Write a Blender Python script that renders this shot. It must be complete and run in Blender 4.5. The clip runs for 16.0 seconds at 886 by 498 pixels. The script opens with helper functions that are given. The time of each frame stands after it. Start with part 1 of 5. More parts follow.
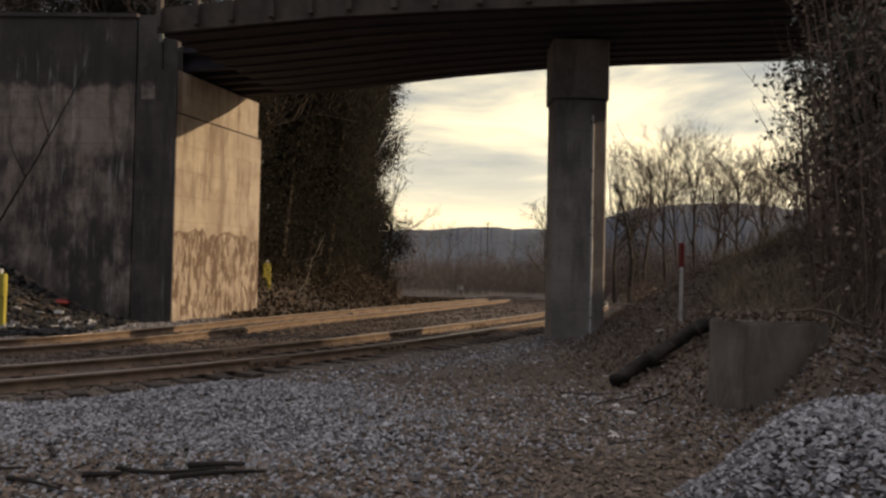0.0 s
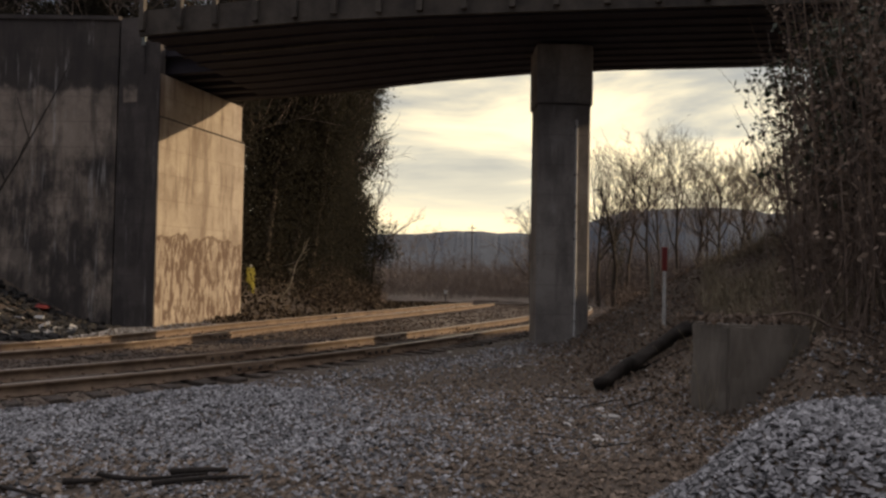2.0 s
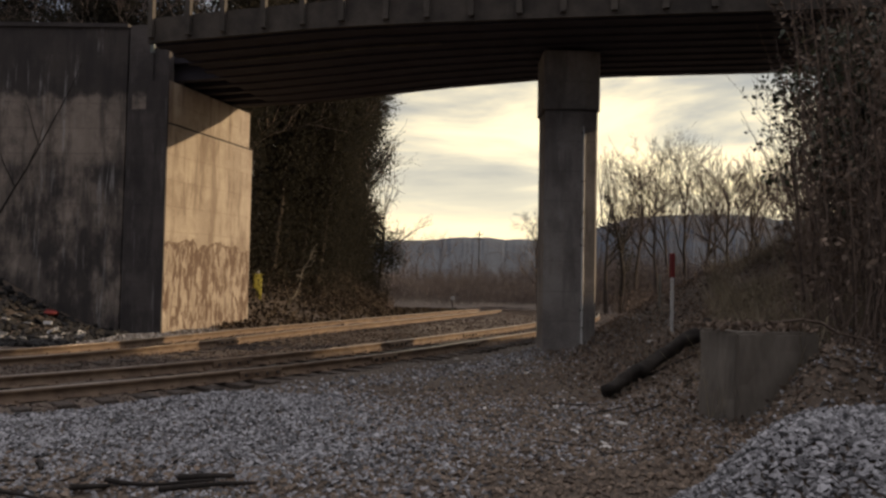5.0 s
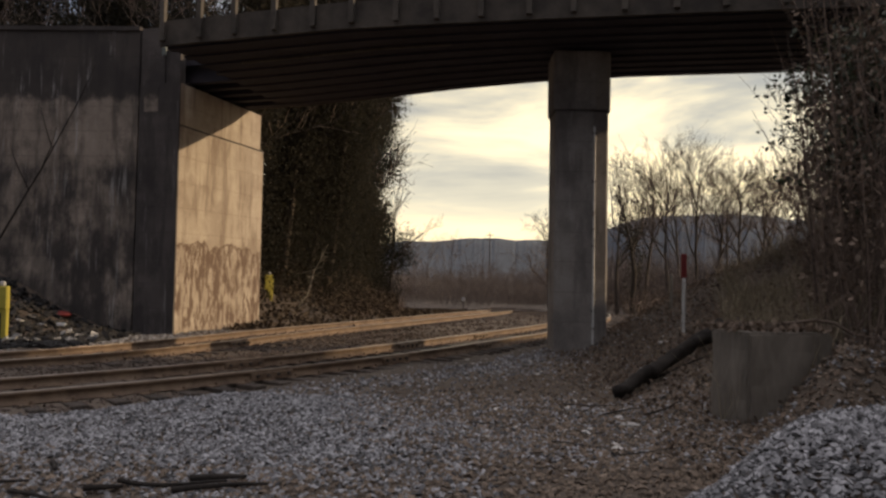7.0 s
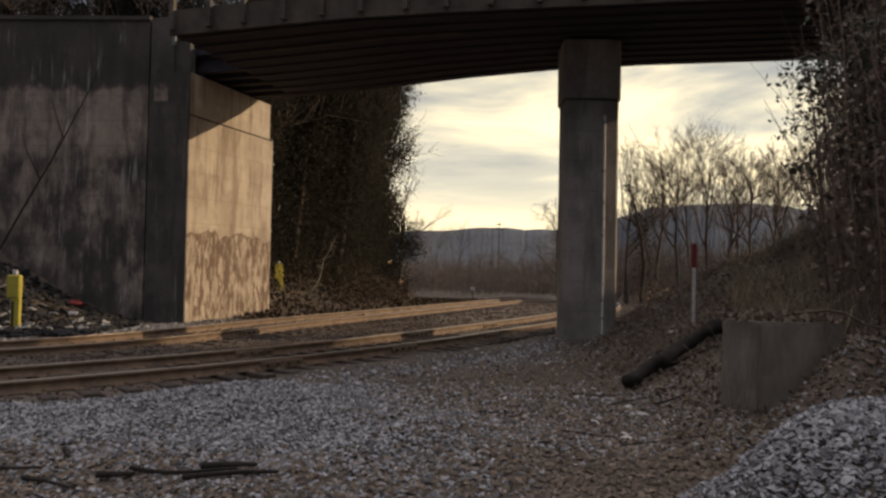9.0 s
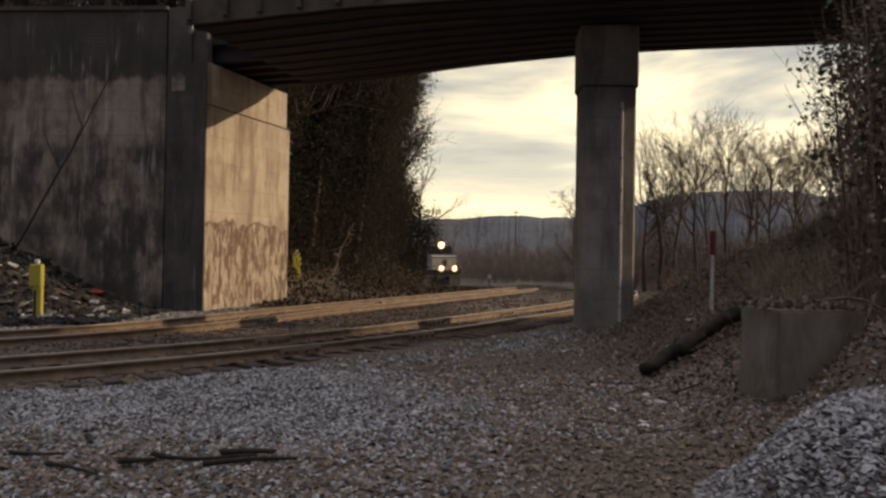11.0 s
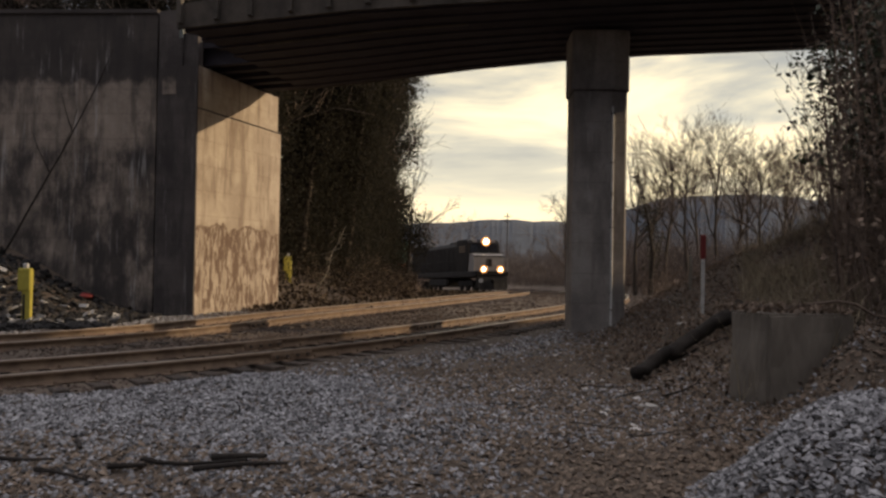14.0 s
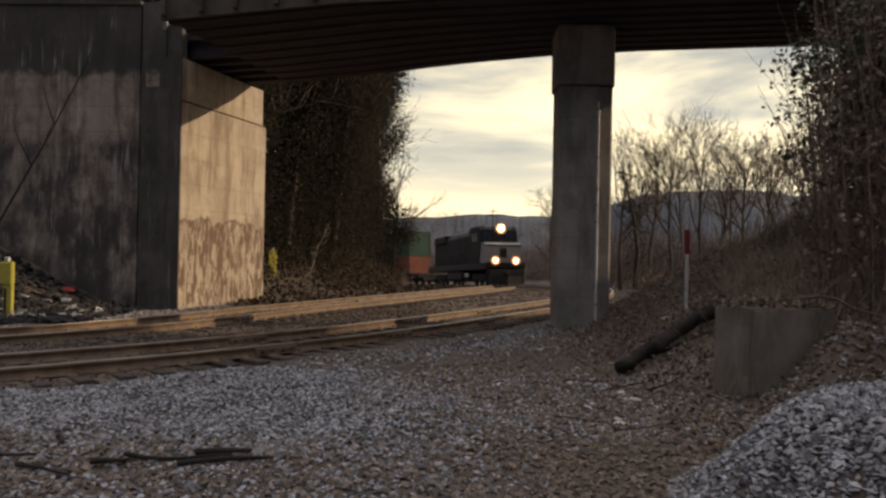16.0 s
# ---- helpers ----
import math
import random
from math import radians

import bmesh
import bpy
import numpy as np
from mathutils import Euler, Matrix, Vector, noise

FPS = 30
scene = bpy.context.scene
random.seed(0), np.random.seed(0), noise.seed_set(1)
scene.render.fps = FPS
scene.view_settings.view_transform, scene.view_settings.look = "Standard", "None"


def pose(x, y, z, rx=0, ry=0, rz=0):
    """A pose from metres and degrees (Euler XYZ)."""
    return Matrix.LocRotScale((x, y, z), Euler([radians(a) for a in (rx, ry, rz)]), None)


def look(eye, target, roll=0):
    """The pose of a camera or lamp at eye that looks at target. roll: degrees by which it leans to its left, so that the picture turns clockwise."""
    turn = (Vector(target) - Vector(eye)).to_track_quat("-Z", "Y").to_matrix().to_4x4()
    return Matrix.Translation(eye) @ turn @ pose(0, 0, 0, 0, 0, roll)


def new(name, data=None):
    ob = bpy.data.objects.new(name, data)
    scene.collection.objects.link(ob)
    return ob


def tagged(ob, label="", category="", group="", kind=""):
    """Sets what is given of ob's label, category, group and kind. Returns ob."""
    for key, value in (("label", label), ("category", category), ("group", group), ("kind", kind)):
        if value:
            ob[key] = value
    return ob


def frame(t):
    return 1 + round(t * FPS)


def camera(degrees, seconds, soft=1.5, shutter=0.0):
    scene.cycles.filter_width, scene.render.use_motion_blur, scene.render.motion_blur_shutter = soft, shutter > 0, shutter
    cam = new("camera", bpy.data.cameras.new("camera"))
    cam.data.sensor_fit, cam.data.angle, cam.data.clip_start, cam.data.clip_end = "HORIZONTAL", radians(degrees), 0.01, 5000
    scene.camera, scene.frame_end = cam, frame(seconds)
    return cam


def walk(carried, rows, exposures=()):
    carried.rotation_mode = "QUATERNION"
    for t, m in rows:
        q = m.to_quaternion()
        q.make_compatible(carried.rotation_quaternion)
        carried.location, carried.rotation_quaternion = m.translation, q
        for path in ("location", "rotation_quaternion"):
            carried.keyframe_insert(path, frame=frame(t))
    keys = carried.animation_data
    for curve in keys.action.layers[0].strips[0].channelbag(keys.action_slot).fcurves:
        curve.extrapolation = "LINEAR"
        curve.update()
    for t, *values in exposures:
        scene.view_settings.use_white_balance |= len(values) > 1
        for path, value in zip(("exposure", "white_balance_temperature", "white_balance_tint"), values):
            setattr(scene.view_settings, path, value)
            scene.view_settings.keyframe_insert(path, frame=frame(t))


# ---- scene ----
cam = camera(60.0, 16.0, soft=2.6)
EYE = (0.0, 0.0, 1.75)
# a hand-held camera that stays on one spot: seconds, yaw, pitch, roll
TURNS = [
    (0.0, 0.000, 1.392, -1.100),
    (0.5, -0.069, 0.659, -1.197),
    (1.0, -0.821, 0.665, -1.187),
    (1.5, -1.199, 1.379, -1.168),
    (2.0, -1.161, 1.726, -1.040),
    (2.5, -1.094, 1.821, -1.040),
    (3.0, -1.426, 1.913, -1.032),
    (3.5, -1.651, 2.008, -1.047),
    (4.0, -1.319, 2.263, -1.097),
    (6.5, -0.051, 2.055, -0.972),
    (7.0, 0.155, 2.242, -0.986),
    (7.5, 0.328, 2.344, -1.043),
    (8.0, 0.558, 1.947, -1.091),
    (8.5, 0.718, 1.698, -1.053),
    (9.0, 0.849, 1.441, -1.048),
    (11.5, 2.212, 0.462, -0.884),
    (12.0, 1.782, 0.428, -0.741),
    (12.5, 1.718, 0.185, -0.748),
    (13.0, 1.793, 0.385, -0.772),
    (13.5, 1.687, 0.536, -0.836),
    (14.0, 1.464, 0.842, -0.891),
    (14.5, 1.320, 0.317, -0.986),
    (15.0, 1.157, -0.108, -1.075),
    (15.5, 1.063, -0.153, -1.027),
    (16.0, 0.389, 0.444, -1.007),
]
walk(cam, [(t, pose(*EYE, 90 + pitch, roll, yaw)) for t, yaw, pitch, roll in TURNS], exposures=[(0.0, 0.0), (16.0, 0.0)])

# ---------------- light ----------------
SUN_AZIMUTH, SUN_HEIGHT = 82.0, 15.4     # degrees right of the view's axis, and up


def sun_way():
    a, h = radians(SUN_AZIMUTH), radians(SUN_HEIGHT)
    return Vector((math.sin(a) * math.cos(h), math.cos(a) * math.cos(h), math.sin(h)))


def make_world():
    world = bpy.data.worlds.new("evening_sky")
    scene.world = world
    world.use_nodes = True
    nt = world.node_tree
    nt.nodes.clear()
    out = nt.nodes.new("ShaderNodeOutputWorld")
    back = nt.nodes.new("ShaderNodeBackground")
    sky = nt.nodes.new("ShaderNodeTexSky")
    sky.sky_type = "NISHITA"
    sky.sun_disc = False
    sky.sun_elevation, sky.sun_rotation = radians(SUN_HEIGHT), radians(SUN_AZIMUTH)
    sky.air_density, sky.dust_density = 1.3, 3.0
    coord = nt.nodes.new("ShaderNodeTexCoord")
    flat = nt.nodes.new("ShaderNodeMapping")
    flat.inputs["Scale"].default_value = (1.6, 1.6, 6.5)
    cloud = nt.nodes.new("ShaderNodeTexNoise")
    cloud.inputs["Scale"].default_value = 1.9
    cloud.inputs["Detail"].default_value = 7.0
    cloud.inputs["Roughness"].default_value = 0.55
    cloud.inputs["Distortion"].default_value = 0.35
    ramp = nt.nodes.new("ShaderNodeValToRGB")
    ramp.color_ramp.elements[0].position, ramp.color_ramp.elements[1].position = 0.40, 0.62
    # the west is the bright quarter of an evening sky: brightness falls off with the angle from the glow
    glow = nt.nodes.new("ShaderNodeVectorMath")
    glow.operation = "DOT_PRODUCT"
    west = Vector((math.sin(radians(17)), math.cos(radians(17)), 0.05)).normalized()
    glow.inputs[1].default_value = west
    fall = nt.nodes.new("ShaderNodeValToRGB")
    fall.color_ramp.interpolation = "EASE"
    els = fall.color_ramp.elements
    els[0].position, els[0].color = 0.0, (0.16, 0.155, 0.165, 1)
    els[1].position, els[1].color = 1.0, (1.46, 1.22, 0.76, 1)
    mid = els.new(0.72)
    mid.color = (0.48, 0.45, 0.42, 1)
    veil = nt.nodes.new("ShaderNodeMixRGB")          # darker undersides of the clouds
    veil.blend_type = "MULTIPLY"
    veil.inputs[2].default_value = (0.60, 0.65, 0.79, 1)
    mix = nt.nodes.new("ShaderNodeMixRGB")
    mix.blend_type = "ADD"
    mix.inputs[0].default_value = 1.0
    dim = nt.nodes.new("ShaderNodeMixRGB")
    dim.blend_type = "MULTIPLY"
    dim.inputs[0].default_value = 1.0
    dim.inputs[2].default_value = (0.02, 0.02, 0.02, 1)
    L = nt.links.new
    L(coord.outputs["Generated"], flat.inputs[0])
    L(flat.outputs[0], cloud.inputs["Vector"])
    L(cloud.outputs["Fac"], ramp.inputs[0])
    L(coord.outputs["Generated"], glow.inputs[0])
    L(glow.outputs["Value"], fall.inputs[0])
    L(ramp.outputs[0], veil.inputs[0])
    L(fall.outputs[0], veil.inputs[1])
    L(sky.outputs[0], dim.inputs[1])
    L(veil.outputs[0], mix.inputs[1])
    L(dim.outputs[0], mix.inputs[2])
    # grey cloud thickens above the bright band over the horizon
    band = nt.nodes.new("ShaderNodeMapRange")
    band.inputs[1].default_value, band.inputs[2].default_value = 0.13, 0.27
    band.interpolation_type = "SMOOTHSTEP"
    lumpy = nt.nodes.new("ShaderNodeMath")
    lumpy.operation = "MULTIPLY_ADD"
    lumpy.inputs[1].default_value, lumpy.inputs[2].default_value = 0.42, -0.21
    L(cloud.outputs["Fac"], lumpy.inputs[0])
    level = nt.nodes.new("ShaderNodeMath")
    level.operation = "ADD"
    grey = nt.nodes.new("ShaderNodeMixRGB")
    grey.blend_type = "MULTIPLY"
    grey.inputs[2].default_value = (0.52, 0.57, 0.70, 1)
    L(lumpy.outputs[0], level.inputs[0])
    L(level.outputs[0], band.inputs[0])
    L(band.outputs[0], grey.inputs[0])
    L(mix.outputs[0], grey.inputs[1])
    # the open sky overhead
    up = nt.nodes.new("ShaderNodeSeparateXYZ")
    L(coord.outputs["Generated"], up.inputs[0])
    high = nt.nodes.new("ShaderNodeMapRange")
    high.inputs[1].default_value, high.inputs[2].default_value = 0.30, 0.85
    high.interpolation_type = "SMOOTHSTEP"
    L(up.outputs["Z"], high.inputs[0])
    L(up.outputs["Z"], level.inputs[1])
    top = nt.nodes.new("ShaderNodeMixRGB")
    top.blend_type = "ADD"
    top.inputs[2].default_value = (0.72, 0.67, 0.66, 1)
    L(high.outputs[0], top.inputs[0])
    L(grey.outputs[0], top.inputs[1])
    L(top.outputs[0], back.inputs[0])
    back.inputs[1].default_value = 1.0
    L(back.outputs[0], out.inputs[0])


make_world()
sun = new("sun", bpy.data.lights.new("sun", "SUN"))
sun.data.energy, sun.data.angle, sun.data.color = 3.25, radians(0.6), (1.0, 0.75, 0.48)
sun.matrix_world = look(sun_way() * 100, (0, 0, 0))

# ---------------- materials ----------------
def material(name, dark, light, rough=0.85, scale=3.0, bump=0.3, grain=40.0, metal=0.0, stretch=(1, 1, 1), vary=0.0, spots=None, gloss=0.5):
    """A worn surface: broad patches between two colours, fine grain, relief. spots: (colour, scale, threshold)."""
    m = bpy.data.materials.new(name)
    m.use_nodes = True
    nt = m.node_tree
    b = nt.nodes["Principled BSDF"]
    L = nt.links.new
    coord = nt.nodes.new("ShaderNodeTexCoord")
    mp = nt.nodes.new("ShaderNodeMapping")
    mp.inputs["Scale"].default_value = stretch
    L(coord.outputs["Object"], mp.inputs[0])
    broad = nt.nodes.new("ShaderNodeTexNoise")
    broad.inputs["Scale"].default_value, broad.inputs["Detail"].default_value = scale, 6.0
    broad.inputs["Roughness"].default_value = 0.62
    fine = nt.nodes.new("ShaderNodeTexNoise")
    fine.inputs["Scale"].default_value, fine.inputs["Detail"].default_value = grain, 3.0
    for n in (broad, fine):
        L(mp.outputs[0], n.inputs["Vector"])
    ramp = nt.nodes.new("ShaderNodeValToRGB")
    ramp.color_ramp.elements[0].position, ramp.color_ramp.elements[0].color = 0.34, (*dark, 1)
    ramp.color_ramp.elements[1].position, ramp.color_ramp.elements[1].color = 0.66, (*light, 1)
    L(broad.outputs["Fac"], ramp.inputs[0])
    col = ramp.outputs[0]
    if spots:
        sn = nt.nodes.new("ShaderNodeTexNoise")
        sn.inputs["Scale"].default_value, sn.inputs["Detail"].default_value = spots[1], 8.0
        sn.inputs["Roughness"].default_value = 0.7
        L(mp.outputs[0], sn.inputs["Vector"])
        sr = nt.nodes.new("ShaderNodeValToRGB")
        sr.color_ramp.elements[0].position, sr.color_ramp.elements[1].position = spots[2], spots[2] + 0.08
        L(sn.outputs["Fac"], sr.inputs[0])
        sm = nt.nodes.new("ShaderNodeMixRGB")
        sm.inputs[2].default_value = (*spots[0], 1)
        L(sr.outputs[0], sm.inputs[0])
        L(col, sm.inputs[1])
        col = sm.outputs[0]
    hs = nt.nodes.new("ShaderNodeHueSaturation")
    L(col, hs.inputs["Color"])
    add = nt.nodes.new("ShaderNodeMath")
    add.operation = "MULTIPLY_ADD"
    add.inputs[1].default_value, add.inputs[2].default_value = 0.5, 0.75
    L(fine.outputs["Fac"], add.inputs[0])
    val = add.outputs[0]
    if vary:
        geo = nt.nodes.new("ShaderNodeNewGeometry")
        info = nt.nodes.new("ShaderNodeObjectInfo")
        two = nt.nodes.new("ShaderNodeMath")
        two.operation = "ADD"
        L(geo.outputs["Random Per Island"], two.inputs[0])
        L(info.outputs["Random"], two.inputs[1])
        frac = nt.nodes.new("ShaderNodeMath")
        frac.operation = "FRACT"
        L(two.outputs[0], frac.inputs[0])
        sc = nt.nodes.new("ShaderNodeMath")
        sc.operation = "MULTIPLY_ADD"
        sc.inputs[1].default_value, sc.inputs[2].default_value = 2 * vary, 1 - vary
        L(frac.outputs[0], sc.inputs[0])
        mul = nt.nodes.new("ShaderNodeMath")
        mul.operation = "MULTIPLY"
        L(val, mul.inputs[0])
        L(sc.outputs[0], mul.inputs[1])
        val = mul.outputs[0]
    L(val, hs.inputs["Value"])
    L(hs.outputs[0], b.inputs["Base Color"])
    b.inputs["Roughness"].default_value, b.inputs["Metallic"].default_value = rough, metal
    b.inputs["Specular IOR Level"].default_value = gloss
    if bump:
        bp = nt.nodes.new("ShaderNodeBump")
        bp.inputs["Strength"].default_value, bp.inputs["Distance"].default_value = bump, 0.02
        L(fine.outputs["Fac"], bp.inputs["Height"])
        L(bp.outputs[0], b.inputs["Normal"])
    return m


def lamp_material(name, colour, strength):
    m = bpy.data.materials.new(name)
    m.use_nodes = True
    b = m.node_tree.nodes["Principled BSDF"]
    b.inputs["Base Color"].default_value = (*colour, 1)
    b.inputs["Emission Color"].default_value = (*colour, 1)
    b.inputs["Emission Strength"].default_value = strength
    return m


M_GROUND = material("dirt_and_fine_gravel", (0.07, 0.052, 0.039), (0.14, 0.108, 0.082), 0.95, 0.35, 0.8, 28, spots=((0.07, 0.055, 0.03), 0.9, 0.6))
M_CONCRETE_DARK = material("dark_concrete", (0.038, 0.032, 0.031), (0.078, 0.067, 0.063), 0.9, 1.0, 0.25, 20)
# one even near-black for deck, girders and the abutment's back wall
M_SOFFIT = material("near_black_bridge", (0.028, 0.025, 0.033), (0.042, 0.038, 0.050), 0.9, 1.2, 0.3, 18, stretch=(1, 1, 3))
M_RAILTIMBER = material("grey_brown_rail_timber", (0.055, 0.047, 0.039), (0.11, 0.094, 0.078), 0.85, 2.0, 0.3, 24, vary=0.15)
M_FASCIA = material("stained_fascia_timber", (0.045, 0.038, 0.033), (0.10, 0.085, 0.07), 0.9, 1.4, 0.3, 20)
M_RUST = material("rusty_rail_steel", (0.11, 0.070, 0.044), (0.22, 0.150, 0.095), 0.7, 3.0, 0.2, 60)
M_RAILHEAD = material("worn_rail_head_steel", (0.30, 0.25, 0.20), (0.42, 0.36, 0.30), 0.35, 4.0, 0.05, 80, metal=0.8)
M_TIE = material("creosoted_tie_wood", (0.035, 0.027, 0.022), (0.085, 0.065, 0.05), 0.9, 3.0, 0.5, 30, stretch=(1, 5, 1), vary=0.25)
M_BLACK = material("black_locomotive_paint", (0.012, 0.010, 0.009), (0.030, 0.026, 0.023), 0.7, 1.5, 0.05, 20, gloss=0.2)
M_UNDER = material("grimy_running_gear", (0.012, 0.011, 0.010), (0.035, 0.03, 0.027), 0.8, 2.0, 0.2, 20)
M_GREY = material("light_grey_nose_paint", (0.20, 0.19, 0.185), (0.29, 0.28, 0.265), 0.45, 1.5, 0.05, 20)
M_GLASS = material("dark_cab_glass", (0.01, 0.011, 0.013), (0.015, 0.016, 0.018), 0.08, 1.0, 0.0, 5)
M_LAMP = lamp_material("lit_headlight", (1.0, 0.80, 0.50), 12.0)
M_RIM = lamp_material("lamp_bloom_glow", (1.0, 0.42, 0.13), 0.9)


def stained_concrete(name, base, pale, dark, bands, streaked=0.7, blotted=0.75, drips=0.0, dark_below=None):
    """Board-marked concrete with rain streaks. bands: (height, softness, strength, above) of dark staining with a ragged edge."""
    m = material(name, base, pale, 0.92, 0.9, 0.25, 24)
    nt = m.node_tree
    L = nt.links.new
    b = nt.nodes["Principled BSDF"]
    col = b.inputs["Base Color"].links[0].from_socket
    coord = nt.nodes.new("ShaderNodeTexCoord")
    sep = nt.nodes.new("ShaderNodeSeparateXYZ")
    L(coord.outputs["Object"], sep.inputs[0])

    def streak(scale, squash, detail=7.0):
        mp = nt.nodes.new("ShaderNodeMapping")
        mp.inputs["Scale"].default_value = (1, 1, squash)
        L(coord.outputs["Object"], mp.inputs[0])
        n = nt.nodes.new("ShaderNodeTexNoise")
        n.inputs["Scale"].default_value, n.inputs["Detail"].default_value = scale, detail
        n.inputs["Roughness"].default_value = 0.66
        L(mp.outputs[0], n.inputs["Vector"])
        return n.outputs["Fac"]

    def math_node(op, a, c, d=None):
        n = nt.nodes.new("ShaderNodeMath")
        n.operation = op
        for k, q in enumerate((a, c, d)):
            if q is None:
                continue
            if isinstance(q, (int, float)):
                n.inputs[k].default_value = q
            else:
                L(q, n.inputs[k])
        return n.outputs[0]

    def ramp_of(x, lo, hi):
        n = nt.nodes.new("ShaderNodeMapRange")
        n.inputs[1].default_value, n.inputs[2].default_value = lo, hi
        n.interpolation_type = "SMOOTHSTEP"
        L(x, n.inputs[0])
        return n.outputs[0]

    def stain(fac, tint, col):
        n = nt.nodes.new("ShaderNodeMixRGB")
        n.inputs[2].default_value = (*tint, 1)
        L(fac, n.inputs[0])
        L(col, n.inputs[1])
        return n.outputs[0]

    runs = streak(2.6, 0.16)
    col = stain(math_node("MULTIPLY", ramp_of(runs, 0.47, 0.62), streaked), dark, col)
    blot = streak(0.8, 0.75)
    col = stain(math_node("MULTIPLY", ramp_of(blot, 0.46, 0.60), blotted), dark, col)
    ragged = streak(1.6, 0.7, 5.0)
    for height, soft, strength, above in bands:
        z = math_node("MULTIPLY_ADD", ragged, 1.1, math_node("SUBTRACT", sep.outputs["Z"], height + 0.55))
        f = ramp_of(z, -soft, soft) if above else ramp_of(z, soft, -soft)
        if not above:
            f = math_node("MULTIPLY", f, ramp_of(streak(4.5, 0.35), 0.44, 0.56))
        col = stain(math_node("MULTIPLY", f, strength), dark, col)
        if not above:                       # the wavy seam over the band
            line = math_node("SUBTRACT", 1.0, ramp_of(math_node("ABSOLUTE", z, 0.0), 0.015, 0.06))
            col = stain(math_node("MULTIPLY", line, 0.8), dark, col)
    if dark_below:                                # darker towards the bottom, with a ragged upper edge and lighter breaks
        z = math_node("MULTIPLY_ADD", streak(0.55, 0.8, 6.0), 3.4, math_node("SUBTRACT", sep.outputs["Z"], dark_below[0] + 1.7))
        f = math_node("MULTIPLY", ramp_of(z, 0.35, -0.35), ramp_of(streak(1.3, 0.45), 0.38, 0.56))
        col = stain(math_node("MULTIPLY", f, dark_below[1]), dark, col)
    if drips:                               # thin pale runs of lime
        runs = math_node("MULTIPLY", ramp_of(streak(7.0, 0.07, 4.0), 0.56, 0.68), ramp_of(streak(0.9, 0.5), 0.44, 0.60))
        col = stain(math_node("MULTIPLY", runs, drips), (0.52, 0.50, 0.48), col)
    # faint board joints
    wave = nt.nodes.new("ShaderNodeTexWave")
    wave.wave_type, wave.bands_direction, wave.wave_profile = "BANDS", "Z", "SAW"
    wave.inputs["Scale"].default_value = 0.42
    wave.inputs["Distortion"].default_value = 0.4
    L(coord.outputs["Object"], wave.inputs["Vector"])
    col = stain(math_node("MULTIPLY", ramp_of(wave.outputs["Fac"], 0.965, 0.99), 0.4), dark, col)
    L(col, b.inputs["Base Color"])
    return m


M_ABUTMENT = stained_concrete("stained_abutment_concrete", (0.36, 0.30, 0.235), (0.46, 0.395, 0.315), (0.13, 0.085, 0.06), [(2.65, 0.05, 0.95, False)], 0.5, 0.3)
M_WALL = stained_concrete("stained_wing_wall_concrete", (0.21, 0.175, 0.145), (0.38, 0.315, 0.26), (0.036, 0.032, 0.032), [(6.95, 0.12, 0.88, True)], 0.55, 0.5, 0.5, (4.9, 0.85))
# streaked concrete, its base darkened to hold the shade of the corner
M_PILASTER = stained_concrete("shaded_pilaster_concrete", (0.060, 0.052, 0.050), (0.11, 0.095, 0.088), (0.030, 0.026, 0.026), [], 0.5, 0.5, 0.25)
M_PIER = stained_concrete("grey_brown_pier_concrete", (0.205, 0.185, 0.170), (0.31, 0.285, 0.262), (0.085, 0.075, 0.070), [], 0.42, 0.45, 0.15)
M_STONE = material("grey_ballast_stone", (0.170, 0.167, 0.172), (0.325, 0.320, 0.328), 0.85, 9.0, 0.2, 60, vary=0.82)
M_BROWNSTONE = material("dirty_brown_stone", (0.13, 0.096, 0.070), (0.24, 0.186, 0.14), 0.9, 9.0, 0.2, 60, vary=0.5)
M_PALE = material("pale_chalky_stone", (0.50, 0.47, 0.43), (0.62, 0.59, 0.55), 0.8, 6.0, 0.2, 40, vary=0.2)
M_BARK = material("grey_brown_bark", (0.042, 0.032, 0.025), (0.084, 0.067, 0.052), 0.95, 4.0, 0.5, 30, stretch=(1, 1, 0.2), vary=0.2)
M_TWIG = material("brown_bare_twigs", (0.125, 0.090, 0.072), (0.21, 0.158, 0.122), 0.95, 2.0, 0.0, 20, vary=0.4)
# far twigs: brown greyed in the colour to carry distance haze
M_FARTWIG = material("haze_greyed_far_twigs", (0.085, 0.068, 0.062), (0.13, 0.105, 0.095), 0.95, 0.3, 0.0, 20, vary=0.4)
M_IVY = material("dark_ivy_leaves", (0.036, 0.033, 0.025), (0.056, 0.051, 0.039), 0.95, 1.0, 0.0, 12, vary=0.2, gloss=0.05)
M_GLOSSLEAF = material("glossy_evergreen_leaves", (0.03, 0.038, 0.02), (0.065, 0.075, 0.038), 0.35, 1.0, 0.0, 12, vary=0.5)
M_DEADLEAF = material("dead_brown_leaves", (0.13, 0.094, 0.070), (0.23, 0.170, 0.125), 0.9, 1.0, 0.0, 12, vary=0.5)
M_DRYGRASS = material("dry_winter_grass", (0.22, 0.18, 0.12), (0.34, 0.285, 0.19), 0.9, 1.0, 0.0, 12, vary=0.4)
M_PALETWIG = material("pale_bleached_vine", (0.17, 0.15, 0.12), (0.27, 0.245, 0.205), 0.9, 3.0, 0.0, 30)
M_YELLOW = material("yellow_marker_plastic", (0.34, 0.29, 0.035), (0.44, 0.385, 0.06), 0.6, 2.0, 0.1, 30)
